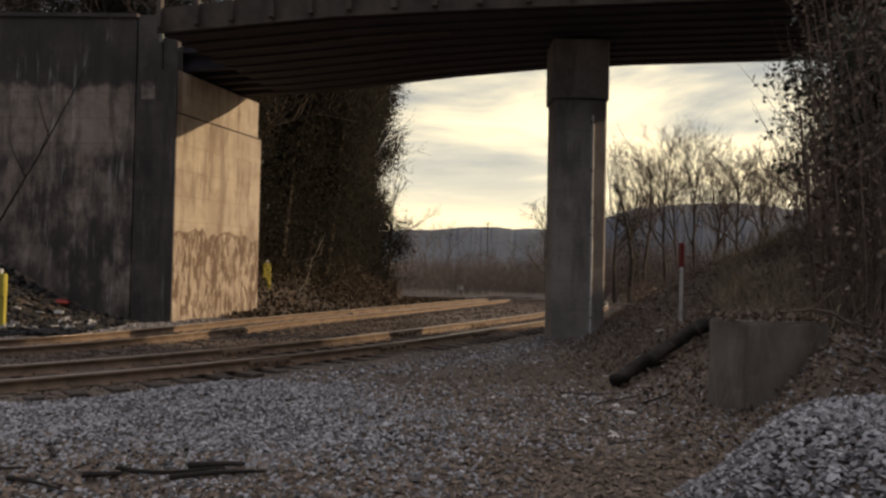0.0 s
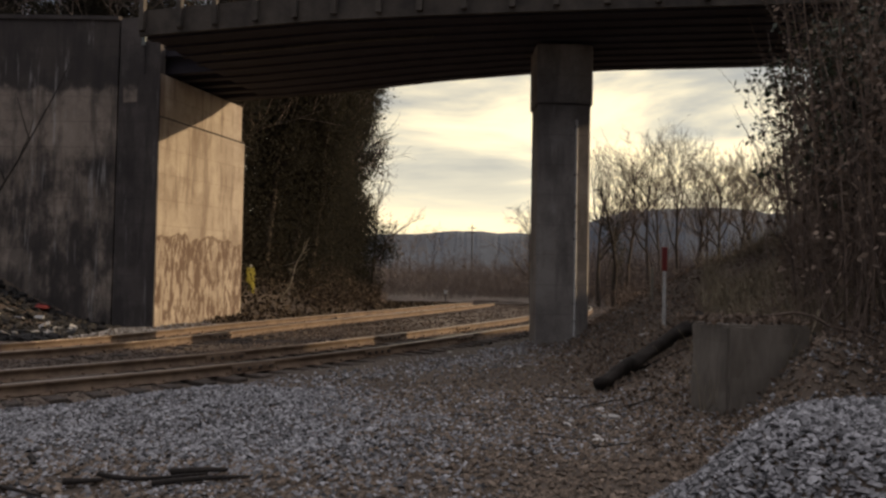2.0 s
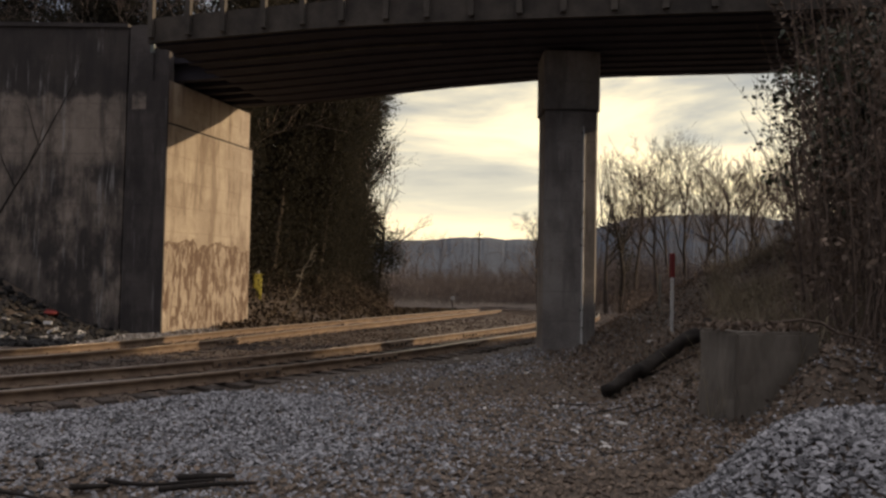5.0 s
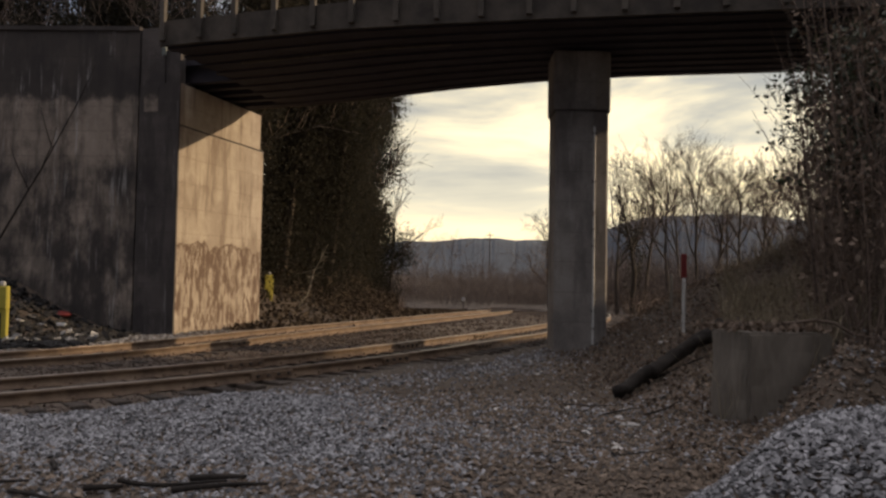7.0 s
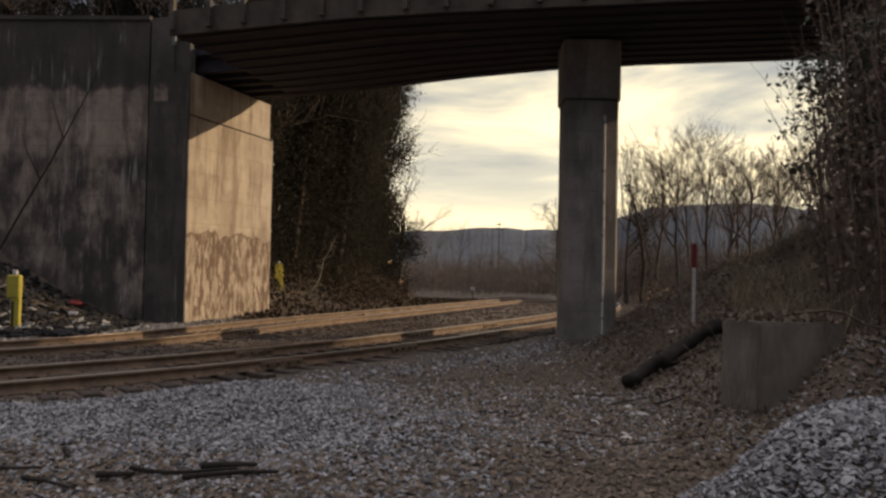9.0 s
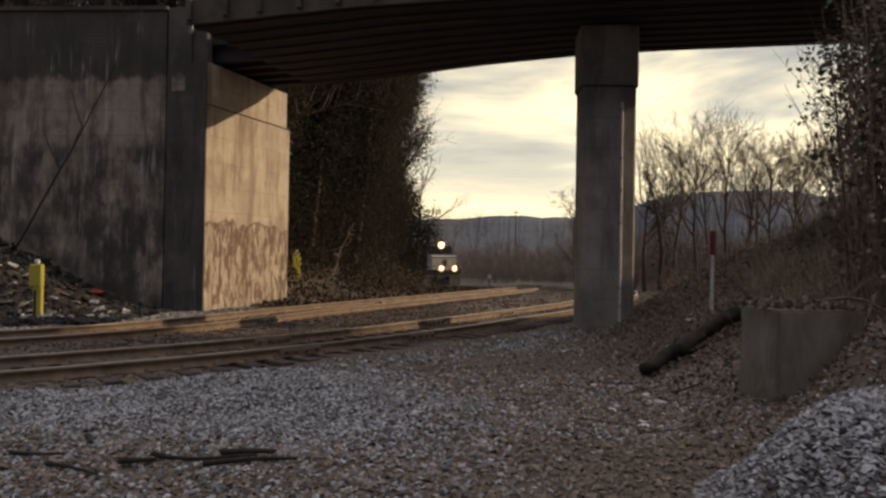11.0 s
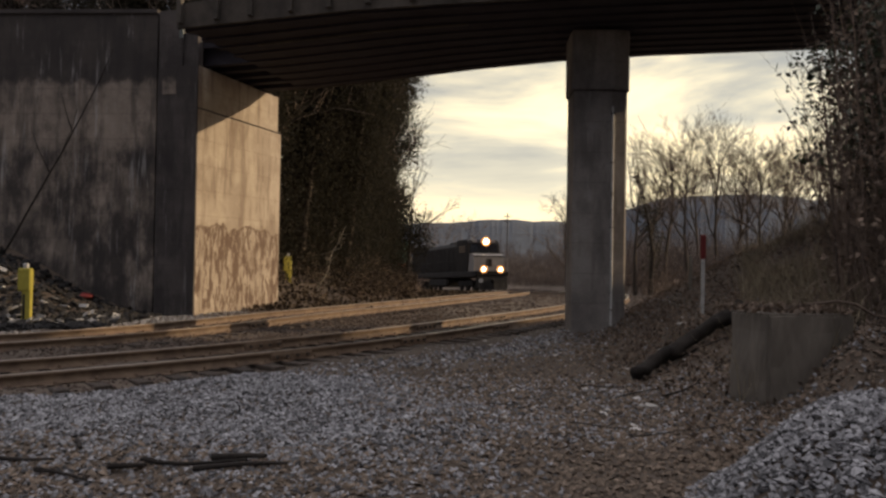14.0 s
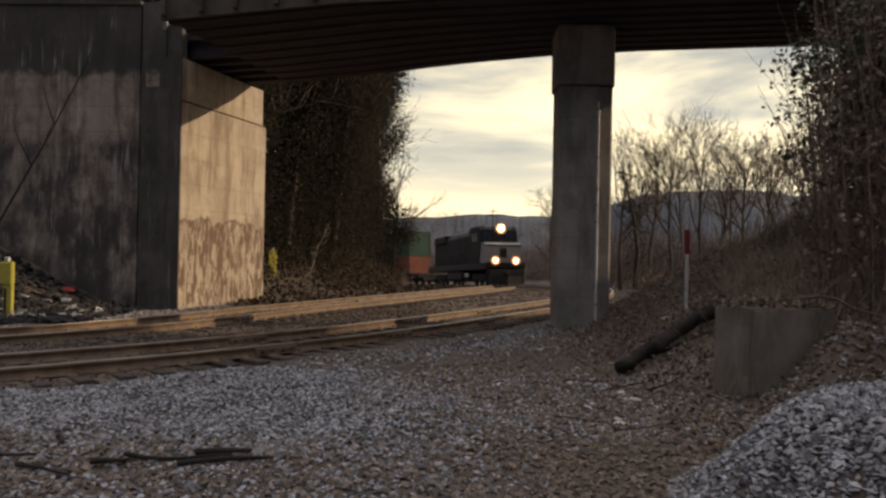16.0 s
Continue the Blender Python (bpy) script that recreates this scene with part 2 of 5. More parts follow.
M_RED = material("red_paint", (0.12, 0.014, 0.013), (0.19, 0.022, 0.02), 0.6, 3.0, 0.1, 30)
M_WHITE = material("chipped_white_paint", (0.45, 0.44, 0.42), (0.62, 0.61, 0.59), 0.7, 5.0, 0.1, 30, spots=((0.10, 0.08, 0.065), 7.0, 0.56))
M_LOG = material("dark_rotten_wood", (0.013, 0.010, 0.008), (0.038, 0.030, 0.024), 0.95, 4.0, 0.5, 30, stretch=(1, 1, 0.2))
M_SCRAP = material("mixed_pale_scrap", (0.13, 0.12, 0.115), (0.36, 0.35, 0.33), 0.6, 5.0, 0.1, 30, vary=0.6)
M_NEARBLACK = material("near_black_debris", (0.010, 0.009, 0.009), (0.03, 0.027, 0.025), 0.8, 5.0, 0.4, 30, vary=0.4)
M_BLOCK = material("mossy_dark_concrete", (0.085, 0.073, 0.060), (0.205, 0.178, 0.146), 0.95, 1.6, 0.5, 18, stretch=(1, 1, 0.3), spots=((0.075, 0.066, 0.052), 2.5, 0.57))
M_GREYGREEN = material("grey_green_paint", (0.12, 0.14, 0.13), (0.18, 0.20, 0.19), 0.7, 3.0, 0.1, 30)
M_RUSTBALLAST = material("rust_stained_ballast", (0.060, 0.043, 0.034), (0.135, 0.100, 0.078), 0.92, 9.0, 0.2, 60, vary=0.6)


def translucent(m, share):
    """Thin leaves let a share of the light through."""
    nt = m.node_tree
    b, out = nt.nodes["Principled BSDF"], nt.nodes["Material Output"]
    t = nt.nodes.new("ShaderNodeBsdfTranslucent")
    mix = nt.nodes.new("ShaderNodeMixShader")
    mix.inputs[0].default_value = share
    nt.links.new(b.inputs["Base Color"].links[0].from_socket, t.inputs["Color"])
    nt.links.new(b.outputs[0], mix.inputs[1])
    nt.links.new(t.outputs[0], mix.inputs[2])
    nt.links.new(mix.outputs[0], out.inputs["Surface"])


translucent(M_IVY, 0.45)
# darker copy of the dead leaves: the slope's shade is in the colour
M_DARKLITTER = material("shade_dark_litter", (0.042, 0.032, 0.024), (0.085, 0.065, 0.046), 0.95, 1.0, 0.0, 12, vary=0.4, gloss=0.1)

# ---------------- mesh helpers ----------------
def finish(bm, name, mat):
    me = bpy.data.meshes.new(name)
    bm.normal_update()
    bm.to_mesh(me)
    bm.free()
    me.materials.append(mat)
    return me


def part(name, bm, mat, parent=None, label=""):
    ob = new(name, finish(bm, name, mat))
    ob.parent = parent
    return tagged(ob, label)


def thing(name, label, category, m=None, group="", kind=""):
    ob = new(name)
    ob.empty_display_size = 0.2
    if m is not None:
        ob.matrix_basis = m
    return tagged(ob, label, category, group, kind)


def box(bm, x0, x1, y0, y1, z0, z1, bevel=0.0, m=None):
    """An axis-aligned box between the bounds, with bevelled edges, then moved by m."""
    r = bmesh.ops.create_cube(bm, size=1)
    vs = r["verts"]
    for v in vs:
        v.co = Vector(((x0 + x1) / 2 + v.co.x * (x1 - x0), (y0 + y1) / 2 + v.co.y * (y1 - y0), (z0 + z1) / 2 + v.co.z * (z1 - z0)))
    if bevel:
        es = list({e for v in vs for e in v.link_edges})
        r2 = bmesh.ops.bevel(bm, geom=es, offset=bevel, segments=1, affect="EDGES", profile=0.5)
        vs = list({v for f in r2["faces"] for v in f.verts} | {v for v in vs if v.is_valid})
    if m is not None:
        for v in vs:
            v.co = m @ v.co
    return bm


def prism(bm, outline, z0, z1, m=None):
    """An upright prism over a plan outline."""
    lo = [bm.verts.new((x, y, z0)) for x, y in outline]
    hi = [bm.verts.new((x, y, z1)) for x, y in outline]
    n = len(outline)
    bm.faces.new(list(reversed(lo)))
    bm.faces.new(hi)
    for i in range(n):
        bm.faces.new((lo[i], lo[(i + 1) % n], hi[(i + 1) % n], hi[i]))
    if m is not None:
        for v in lo + hi:
            v.co = m @ v.co
    bmesh.ops.recalc_face_normals(bm, faces=bm.faces)
    return bm


def rod(bm, a, b, r0, r1=None, sides=8):
    """A round bar from a to b."""
    a, b = Vector(a), Vector(b)
    d = b - a
    m = Matrix.Translation((a + b) / 2) @ d.to_track_quat("Z", "Y").to_matrix().to_4x4()
    bmesh.ops.create_cone(bm, cap_ends=True, segments=sides, radius1=r0, radius2=r0 if r1 is None else r1, depth=d.length, matrix=m)
    return bm


def B():
    return bmesh.new()


def raw_mesh(name, verts, faces, mat):
    """A mesh from numpy arrays of vertices and of equal-sided faces."""
    me = bpy.data.meshes.new(name)
    verts, faces = np.asarray(verts, np.float32), np.asarray(faces, np.int32)
    k = faces.shape[1]
    me.vertices.add(len(verts))
    me.vertices.foreach_set("co", verts.ravel())
    me.loops.add(faces.size)
    me.loops.foreach_set("vertex_index", faces.ravel())
    me.polygons.add(len(faces))
    me.polygons.foreach_set("loop_start", np.arange(0, faces.size, k, dtype=np.int32))
    me.polygons.foreach_set("loop_total", np.full(len(faces), k, np.int32))
    me.update(calc_edges=True)
    me.materials.append(mat)
    return me


def smooth(e0, e1, x):
    t = np.clip((x - e0) / (e1 - e0), 0, 1)
    return t * t * (3 - 2 * t)


# ---------------- plan: tracks and ground ----------------
FAR_TRACK = [(-62, -22), (-38, -7), (-22, 3.6), (-15, 8.6), (-11, 11.6), (-8.1, 14.1), (-6.4, 17.0), (-4.75, 21.8), (-2.1, 28.2), (0.5, 35), (2.6, 43), (3.75, 51), (3.99, 56.6), (3.53, 61.5), (2.49, 66.4), (1.02, 71.3), (-0.9, 76.5), (-4.0, 83.5), (-9, 92.5), (-17, 103), (-30, 115), (-52, 129), (-90, 147), (-150, 168), (-230, 190)]
NEAR_TRACK = [(-60, -26), (-36, -11), (-20, -0.3), (-13, 4.6), (-9.2, 7.6), (-6.05, 10.5), (-3.7, 13.05), (-2.35, 15.0), (-1.06, 17.0), (0.6, 20.2), (2.9, 24.6), (5.2, 30), (7.2, 37), (8.4, 44), (8.9, 51), (8.8, 58), (8.0, 64), (6.6, 70), (4.4, 76.5), (0, 85.5), (-5, 94), (-13.5, 105), (-27, 118), (-50, 133), (-90, 152)]


def spline(pts, step=0.5):
    """Evenly spaced points on a smooth curve through pts."""
    p = np.array(pts, float)
    p = np.vstack([2 * p[0] - p[1], p, 2 * p[-1] - p[-2]])
    out = []
    for i in range(1, len(p) - 2):
        a, b, c, d = p[i - 1:i + 3]
        t = np.linspace(0, 1, 40, endpoint=False)[:, None]
        out.append(0.5 * (2 * b + (c - a) * t + (2 * a - 5 * b + 4 * c - d) * t ** 2 + (3 * b - a - 3 * c + d) * t ** 3))
    q = np.vstack(out)
    s = np.concatenate([[0], np.cumsum(np.linalg.norm(np.diff(q, axis=0), axis=1))])
    # even out small wobbles
    grid = np.arange(0, s[-1], step)
    q = np.stack([np.interp(grid, s, q[:, k]) for k in (0, 1)], 1)
    w = int(2.0 / step)
    pad = np.vstack([np.repeat(q[:1], w, 0), q, np.repeat(q[-1:], w, 0)])
    ker = np.ones(2 * w + 1) / (2 * w + 1)
    sm = np.stack([np.convolve(pad[:, k], ker, "valid") for k in (0, 1)], 1)
    sm[:w], sm[-w:] = q[:w], q[-w:]
    return sm


FAR, NEAR = spline(FAR_TRACK), spline(NEAR_TRACK)


def grade(y):
    """The line runs level, then falls away beyond the bridge."""
    y = np.asarray(y, float)
    return -0.04 * 4.0 * (np.logaddexp(0, (y - 40) / 4.0) - np.logaddexp(0, (y - 95) / 4.0))


def track_x(line, y):
    k = np.argsort(line[:, 1])
    sel = line[k]
    return np.interp(y, sel[:, 1], sel[:, 0])


BANK_FOOT = [(-200, 2.4), (7.5, 2.5), (12, 2.7), (16, 2.95), (19, 3.35), (24.6, 4.7), (30, 7.8), (38, 10), (46, 11.3), (56, 11.5), (66, 9), (80, 1.5), (95, -6), (130, -45), (400, -400)]


def ground_z(x, y):
    x, y = np.asarray(x, float), np.asarray(y, float)
    z = grade(y)
    # bank on the right: high before the bridge, low beyond it
    foot = np.interp(y, [p[0] for p in BANK_FOOT], [p[1] for p in BANK_FOOT])
    s = np.maximum(0, x - foot)
    top = np.interp(y, [-50, 4, 9, 16, 20, 24, 28, 40, 400], [0.6, 1.0, 4.2, 5.5, 2.3, 1.5, 1.2, 1.0, 0.5])
    rise = np.interp(y, [-50, 5, 9, 16, 20, 24, 28, 40, 400], [0.1, 0.12, 0.36, 0.46, 0.75, 0.6, 0.35, 0.2, 0.1])
    z = z + top * (1 - np.exp(-(s * rise) ** 1.35 / np.maximum(top, 0.1)))
    # bank on the left behind the abutment
    lf = track_x(FAR, np.clip(y, 2, 115)) - 3.0 - 3.5 * smooth(34, 50, y)
    s = np.maximum(0, lf - x) * smooth(24.5, 27.5, y)
    z = z + 8.0 * (1 - np.exp(-(s * 0.34) ** 1.6 / 8.0))
    # spoil heaped against the wing wall
    z = z + 2.2 * smooth(-9.0, -15.0, x) * smooth(18.4, 22.6, y) * (y < 26)
    # shallow unevenness
    z = z + 0.035 * np.sin(x * 1.7 + y * 0.6) * np.sin(y * 1.3 - x * 0.4) + 0.02 * np.sin(x * 4.1 - y * 2.7)
    # soil washed against the old block
    z = z + 0.62 * np.exp(-((x - 4.35) / 0.55) ** 2 - ((y - 8.25) / 0.6) ** 2)
    # gravel heap
    d = np.hypot((x - 3.3) / 1.65, (y - 5.35) / 1.45)
    z = z + 0.78 * smooth(-0.12, 0.85, np.clip((1 - d) / 0.75, 0, 1)) - 0.78 * smooth(-0.12, 0.85, 0.0)
    return z


def axis(dense, step, lo, hi):
    a = list(np.arange(dense[0], dense[1] + 1e-6, step))
    s, v = step, dense[1]
    while v < hi:
        s *= 1.22
        v += s
        a.append(v)
    s, v = step, dense[0]
    while v > lo:
        s *= 1.22
        v -= s
        a.insert(0, v)
    return np.array(a)


def make_ground():
    xs, ys = axis((-22, 16), 0.2, -2600, 2600), axis((2, 62), 0.2, -600, 3600)
    X, Y = np.meshgrid(xs, ys)
    Z = ground_z(X, Y)
    v = np.stack([X, Y, Z], -1).reshape(-1, 3)
    nx, ny = len(xs), len(ys)
    i = (np.arange(ny - 1)[:, None] * nx + np.arange(nx - 1)[None]).ravel()
    f = np.stack([i, i + 1, i + nx + 1, i + nx], 1)
    me = raw_mesh("ground", v, f, M_GROUND)
    me.polygons.foreach_set("use_smooth", np.ones(len(f), bool))
    return tagged(new("ground", me), "brown dirt and fine gravel ground beside the railway", "ground", kind="structure")


make_ground()

RAIL_TOP = 0.20


def sweep(name, line, offset, profile, z_of, mat):
    """A section swept along a line: profile points are (across, up)."""
    d = np.gradient(line, axis=0)
    d /= np.linalg.norm(d, axis=1)[:, None]
    nrm = np.stack([d[:, 1], -d[:, 0]], 1)
    c = line + nrm * offset
    z = z_of(line[:, 1])
    k = len(profile)
    v = np.zeros((len(line), k, 3))
    for j, (a, u) in enumerate(profile):
        v[:, j, :2] = c + nrm * a
        v[:, j, 2] = z + u
    i = (np.arange(len(line) - 1)[:, None] * k + np.arange(k)[None]).ravel()
    j = (np.arange(len(line) - 1)[:, None] * k + (np.arange(k)[None] + 1) % k).ravel()
    return raw_mesh(name, v.reshape(-1, 3), np.stack([i, j, j + k, i + k], 1), mat)


RAIL_SECTION = [(-0.07, 0.0), (0.07, 0.0), (0.07, 0.012), (0.018, 0.03), (0.012, 0.115), (0.037, 0.13), (0.037, 0.158), (-0.037, 0.158), (-0.037, 0.13), (-0.012, 0.115), (-0.018, 0.03), (-0.07, 0.012)]
HEAD_SECTION = [(-0.034, 0.158), (0.034, 0.158), (0.030, 0.170), (-0.030, 0.170)]


def track(name, line, label):
    tr = thing(name, label, "railway track", group="railway tracks")
    for off in (-0.75, 0.75):
        r = new("rail", sweep("rail", line, off, RAIL_SECTION, lambda y: grade(y) + RAIL_TOP - 0.17, M_RUST))
        r.parent = tr
        h = new("rail_head", sweep("rail_head", line, off, HEAD_SECTION, lambda y: grade(y) + RAIL_TOP - 0.17, M_RAILHEAD))
        h.parent = r
        tagged(h, "worn bright running surface")
    return tr


FAR_THING = track("railway_track", FAR, "rusty railway track curving away past the abutment")
NEAR_THING = track("railway_track", NEAR, "rusty railway track passing beside the bridge pier")

# ---------------- bridge ----------------
U = Vector((math.cos(radians(-16)), math.sin(radians(-16)), 0))    # along the bridge
V = Vector((-U.y, U.x, 0))                                         # along the line
SOFFIT = 7.5


NEAR_EDGE = Vector((2.55, 16.7, 0))        # a point below the near edge, beside the pier
WIDTH = 5.4


def soffit(s, w):
    """Height of the underside, s metres along the bridge and w metres across it."""
    near = np.interp(s, [-14, -10.5, -5, 0, 5, 15], [7.55, 7.58, 7.66, 7.50, 7.30, 6.9])
    far = np.interp(s, [-14, -10.3, -4, 0, 5, 15], [7.38, 7.41, 7.52, 7.6, 7.47, 7.2])
    return float(near + (far - near) * w / WIDTH)


def bar(s0, s1, w0, w1, up0, up1, parts=10):
    """A beam along the bridge that follows the camber of the deck."""
    bm = B()
    rings = []
    for k in range(parts + 1):
        s = s0 + (s1 - s0) * k / parts
        ring = []
        for w, up in ((w0, up0), (w1, up0), (w1, up1), (w0, up1)):
            q = NEAR_EDGE + U * s + V * w * (1 + 0.17 * float(smooth(2, 10, -s)))   # the deck widens towards the abutment
            ring.append(bm.verts.new((q.x, q.y, soffit(s, min(max(w, 0), WIDTH)) + up)))
        rings.append(ring)
    for a, b in zip(rings, rings[1:]):
        for i in range(4):
            bm.faces.new((a[i], a[(i + 1) % 4], b[(i + 1) % 4], b[i]))
    bm.faces.new(rings[0])
    bm.faces.new(list(reversed(rings[-1])))
    bmesh.ops.recalc_face_normals(bm, faces=bm.faces)
    return bm


def bridge():
    br = thing("road_bridge", "narrow dark timber road bridge over the railway", "bridge")
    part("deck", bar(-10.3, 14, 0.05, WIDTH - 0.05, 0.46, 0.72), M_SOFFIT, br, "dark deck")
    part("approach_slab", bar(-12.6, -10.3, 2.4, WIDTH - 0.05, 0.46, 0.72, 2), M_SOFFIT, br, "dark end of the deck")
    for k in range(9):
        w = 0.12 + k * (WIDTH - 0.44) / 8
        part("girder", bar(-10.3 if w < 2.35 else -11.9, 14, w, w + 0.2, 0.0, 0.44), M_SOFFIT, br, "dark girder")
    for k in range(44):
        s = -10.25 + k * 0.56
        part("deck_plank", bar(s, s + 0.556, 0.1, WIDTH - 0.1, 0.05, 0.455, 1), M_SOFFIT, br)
    part("soffit_pipe", bar(-9.0, -3.0, 1.35, 1.4, -0.03, 0.02), M_RAILTIMBER, br, "thin pale conduit under the deck")
    for w, out in ((0.0, -1), (WIDTH, 1)):
        part("fascia", bar(-10.35 if out < 0 else -11.5, 14, w, w + out * 0.09, 0.02, 0.66), M_FASCIA, br, "stained timber fascia")
        for k in range(23):
            s = -10.28 + k * 1.045 + 0.04 * math.sin(k * 2.3)
            part("railing_post", bar(s, s + 0.13, w + out * 0.092, w + out * 0.2, 0.12, 1.95, 1), M_RAILTIMBER, br)
        for up in ((1.45, 1.78) if out < 0 else (0.80, 1.15, 1.50, 1.80)):
            part("railing_board", bar(-10.4, 14, w + out * 0.03, w + out * 0.088, up, up + 0.2), M_RAILTIMBER, br)
    return br


bridge()


def abutment():
    ab = thing("bridge_abutment", "weathered concrete bridge abutment streaked with stains", "abutment")
    c = Vector((-7.85, 22.25))
    u, v = Vector((U.x, U.y)), Vector((V.x, V.y))
    L = 4.9
    body = prism(B(), [c, c + v * L, c + v * L - u * 4.0, c + v * 1.2 - u * 1.0, c - u * 1.0], -0.4, 6.10)
    part("stem", body, M_ABUTMENT, ab)
    part("joint", prism(B(), [c - u * 0.03 + v * 0.03, c - u * 0.03 + v * (L - 0.03), c + v * (L - 0.03) - u * 4.0, c + v * 1.2 - u * 1.0, c - u * 1.0 + v * 0.03], 6.08, 6.17), M_CONCRETE_DARK, ab, "dark construction joint")
    cap = B()
    prism(cap, [c + u * 0.012, c + u * 0.012 + v * (L - 0.25), c + v * L - u * 0.2, c + v * L - u * 4.0, c + v * 1.2 - u * 1.0, c - u * 1.0], 6.15, 7.37)
    part("bearing_seat", cap, M_ABUTMENT, ab)
    # shade of the gap under the deck is painted on with the near-black
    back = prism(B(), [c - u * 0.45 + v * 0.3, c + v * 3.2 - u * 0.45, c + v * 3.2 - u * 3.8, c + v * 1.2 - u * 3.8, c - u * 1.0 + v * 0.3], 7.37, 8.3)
    part("back_wall", back, M_SOFFIT, ab, "wall behind the bearing seat, coloured dark for its shade")
    def face(s, w=0.0):
        return c - u * s + v * w
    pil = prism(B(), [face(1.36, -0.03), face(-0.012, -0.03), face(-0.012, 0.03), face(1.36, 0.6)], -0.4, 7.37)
    part("pilaster", pil, M_PILASTER, ab, "corner pilaster coloured dark for its shaded side")
    part("pilaster_head", prism(B(), [face(1.34, -0.03), face(0.52, -0.03), face(0.52, 0.5), face(1.34, 0.5)], 7.37, 9.05), M_PILASTER, ab, "head of the pilaster coloured dark for its shaded side")
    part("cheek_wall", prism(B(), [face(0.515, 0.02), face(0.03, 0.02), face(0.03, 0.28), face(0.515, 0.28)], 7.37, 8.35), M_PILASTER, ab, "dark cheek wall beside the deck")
    part("patch", prism(B(), [face(1.20, -0.042), face(0.72, -0.042), face(0.72, 0.0), face(1.20, 0.0)], 6.55, 7.25), M_WALL, ab, "pale spalled patch")
    part("post_plate", prism(B(), [face(0.62, -0.06), face(0.50, -0.06), face(0.50, 0.0), face(0.62, 0.0)], 8.2, 8.75), M_GREYGREEN, ab, "small grey-green plate")
    return ab


abutment()


def wing_wall():
    c, u, v = Vector((-7.85, 22.25)), Vector((U.x, U.y)), Vector((V.x, V.y))
    a = c - u * 1.42 - v * 0.02
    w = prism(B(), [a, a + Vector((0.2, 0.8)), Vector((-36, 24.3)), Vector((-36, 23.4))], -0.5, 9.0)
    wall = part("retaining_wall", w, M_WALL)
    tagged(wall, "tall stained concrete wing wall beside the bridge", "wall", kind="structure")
    part("coping", prism(B(), [a + Vector((0, -0.06)), a + Vector((0.2, 0.85)), Vector((-36, 24.35)), Vector((-36, 23.34))], 9.0, 9.12), M_CONCRETE_DARK, wall, "dark coping")


wing_wall()


def pier():
    pr = thing("bridge_pier", "grey concrete bridge pier with a wider cap block", "pier")
    def outline(g):
        return [(2.69 - g, 19.0 - g), (3.62 + g, 18.98 - g), (3.975 + g, 19.06 - g * 0.5), (4.035 + g, 19.165), (4.035 + g, 20.1 + g), (2.69 - g, 20.1 + g)]
    part("column", prism(B(), outline(0), -0.3, 6.03), M_PIER, pr)
    part("cap", prism(B(), outline(0.05), 6.03, SOFFIT), M_PIER, pr, "cap block slightly wider than the column")
    # dark strip drawn in for the groove and the cap's shadow line
    part("cap_shadow_strip", prism(B(), outline(0.012), 5.985, 6.028), M_CONCRETE_DARK, pr, "dark strip for the groove and shadow line below the cap")
    pipe = part("conduit", rod(B(), (3.655, 18.955, -0.1), (3.655, 18.955, 5.6), 0.032, sides=10), M_WHITE, pr, "pale conduit up the corner of the column")
    for z in (1.0, 2.6, 4.2, 5.4):
        part("pipe_clip", box(B(), 3.61, 3.70, 18.93, 19.01, z, z + 0.05, 0.006), M_UNDER, pipe)
    return pr


pier()


def concrete_block():
    bl = B()
    prism(bl, [(3.14, 9.1), (3.37, 8.5), (4.36, 8.62), (4.36, 9.5)], -0.3, 1.22)
    bmesh.ops.bevel(bl, geom=list(bl.edges), offset=0.03, segments=2, affect="EDGES")
    bmesh.ops.subdivide_edges(bl, edges=[e for e in bl.edges if e.calc_length() > 0.3], cuts=7, use_grid_fill=True)
    for p in bl.verts:
        k = noise.noise(p.co * 2.3) * 0.035 + noise.noise(p.co * 9) * 0.012
        p.co += Vector((k, noise.noise(p.co * 3.1 + Vector((7, 0, 0))) * 0.03, k * 0.6))
    ob = part("concrete_block", bl, M_BLOCK)
    tagged(ob, "old dark mossy concrete foundation block half buried in the bank", "block")


concrete_block()

# ---------------- train ----------------
def arc(line):
    return np.concatenate([[0], np.cumsum(np.linalg.norm(np.diff(line, axis=0), axis=1))])


FAR_S = arc(FAR)
FRONT_S = float(np.interp(56.6, FAR[60:, 1], FAR_S[60:]))      # where the nose is at the end


def rail_pose(s_front, length):
    """The pose of a vehicle whose front is at s_front on the far track; it trails behind along the line."""
    def at(s):
        return np.array([np.interp(s, FAR_S, FAR[:, 0]), np.interp(s, FAR_S, FAR[:, 1])])
    a, b = at(s_front + length * 0.12), at(s_front + length * 0.7)
    d = b - a
    d /= np.linalg.norm(d)
    f = a - d * length * 0.12
    yaw = math.degrees(math.atan2(-d[0], d[1]))
    za, zb = grade(a[1]), grade(b[1])
    pitch = math.degrees(math.atan2(float(zb - za), length * 0.58))
    return pose(f[0], f[1], float(za) + RAIL_TOP - math.tan(radians(pitch)) * length * 0.12, pitch, 0, yaw)


def truck(parent, y, gauge=0.75):
    bm = B()
    for x in (-1.05, 0.93):
        box(bm, x, x + 0.12, y - 1.9, y + 1.9, 0.45, 0.95, 0.03)
    tr = part("truck_frame", bm, M_UNDER, parent)
    for k in (-1.6, 0, 1.6):
        for x in (-gauge, gauge):
            w = B()
            rod(w, (x - 0.07, y + k, 0.51), (x + 0.07, y + k, 0.51), 0.5, sides=20)
            part("wheel", w, M_UNDER, tr)


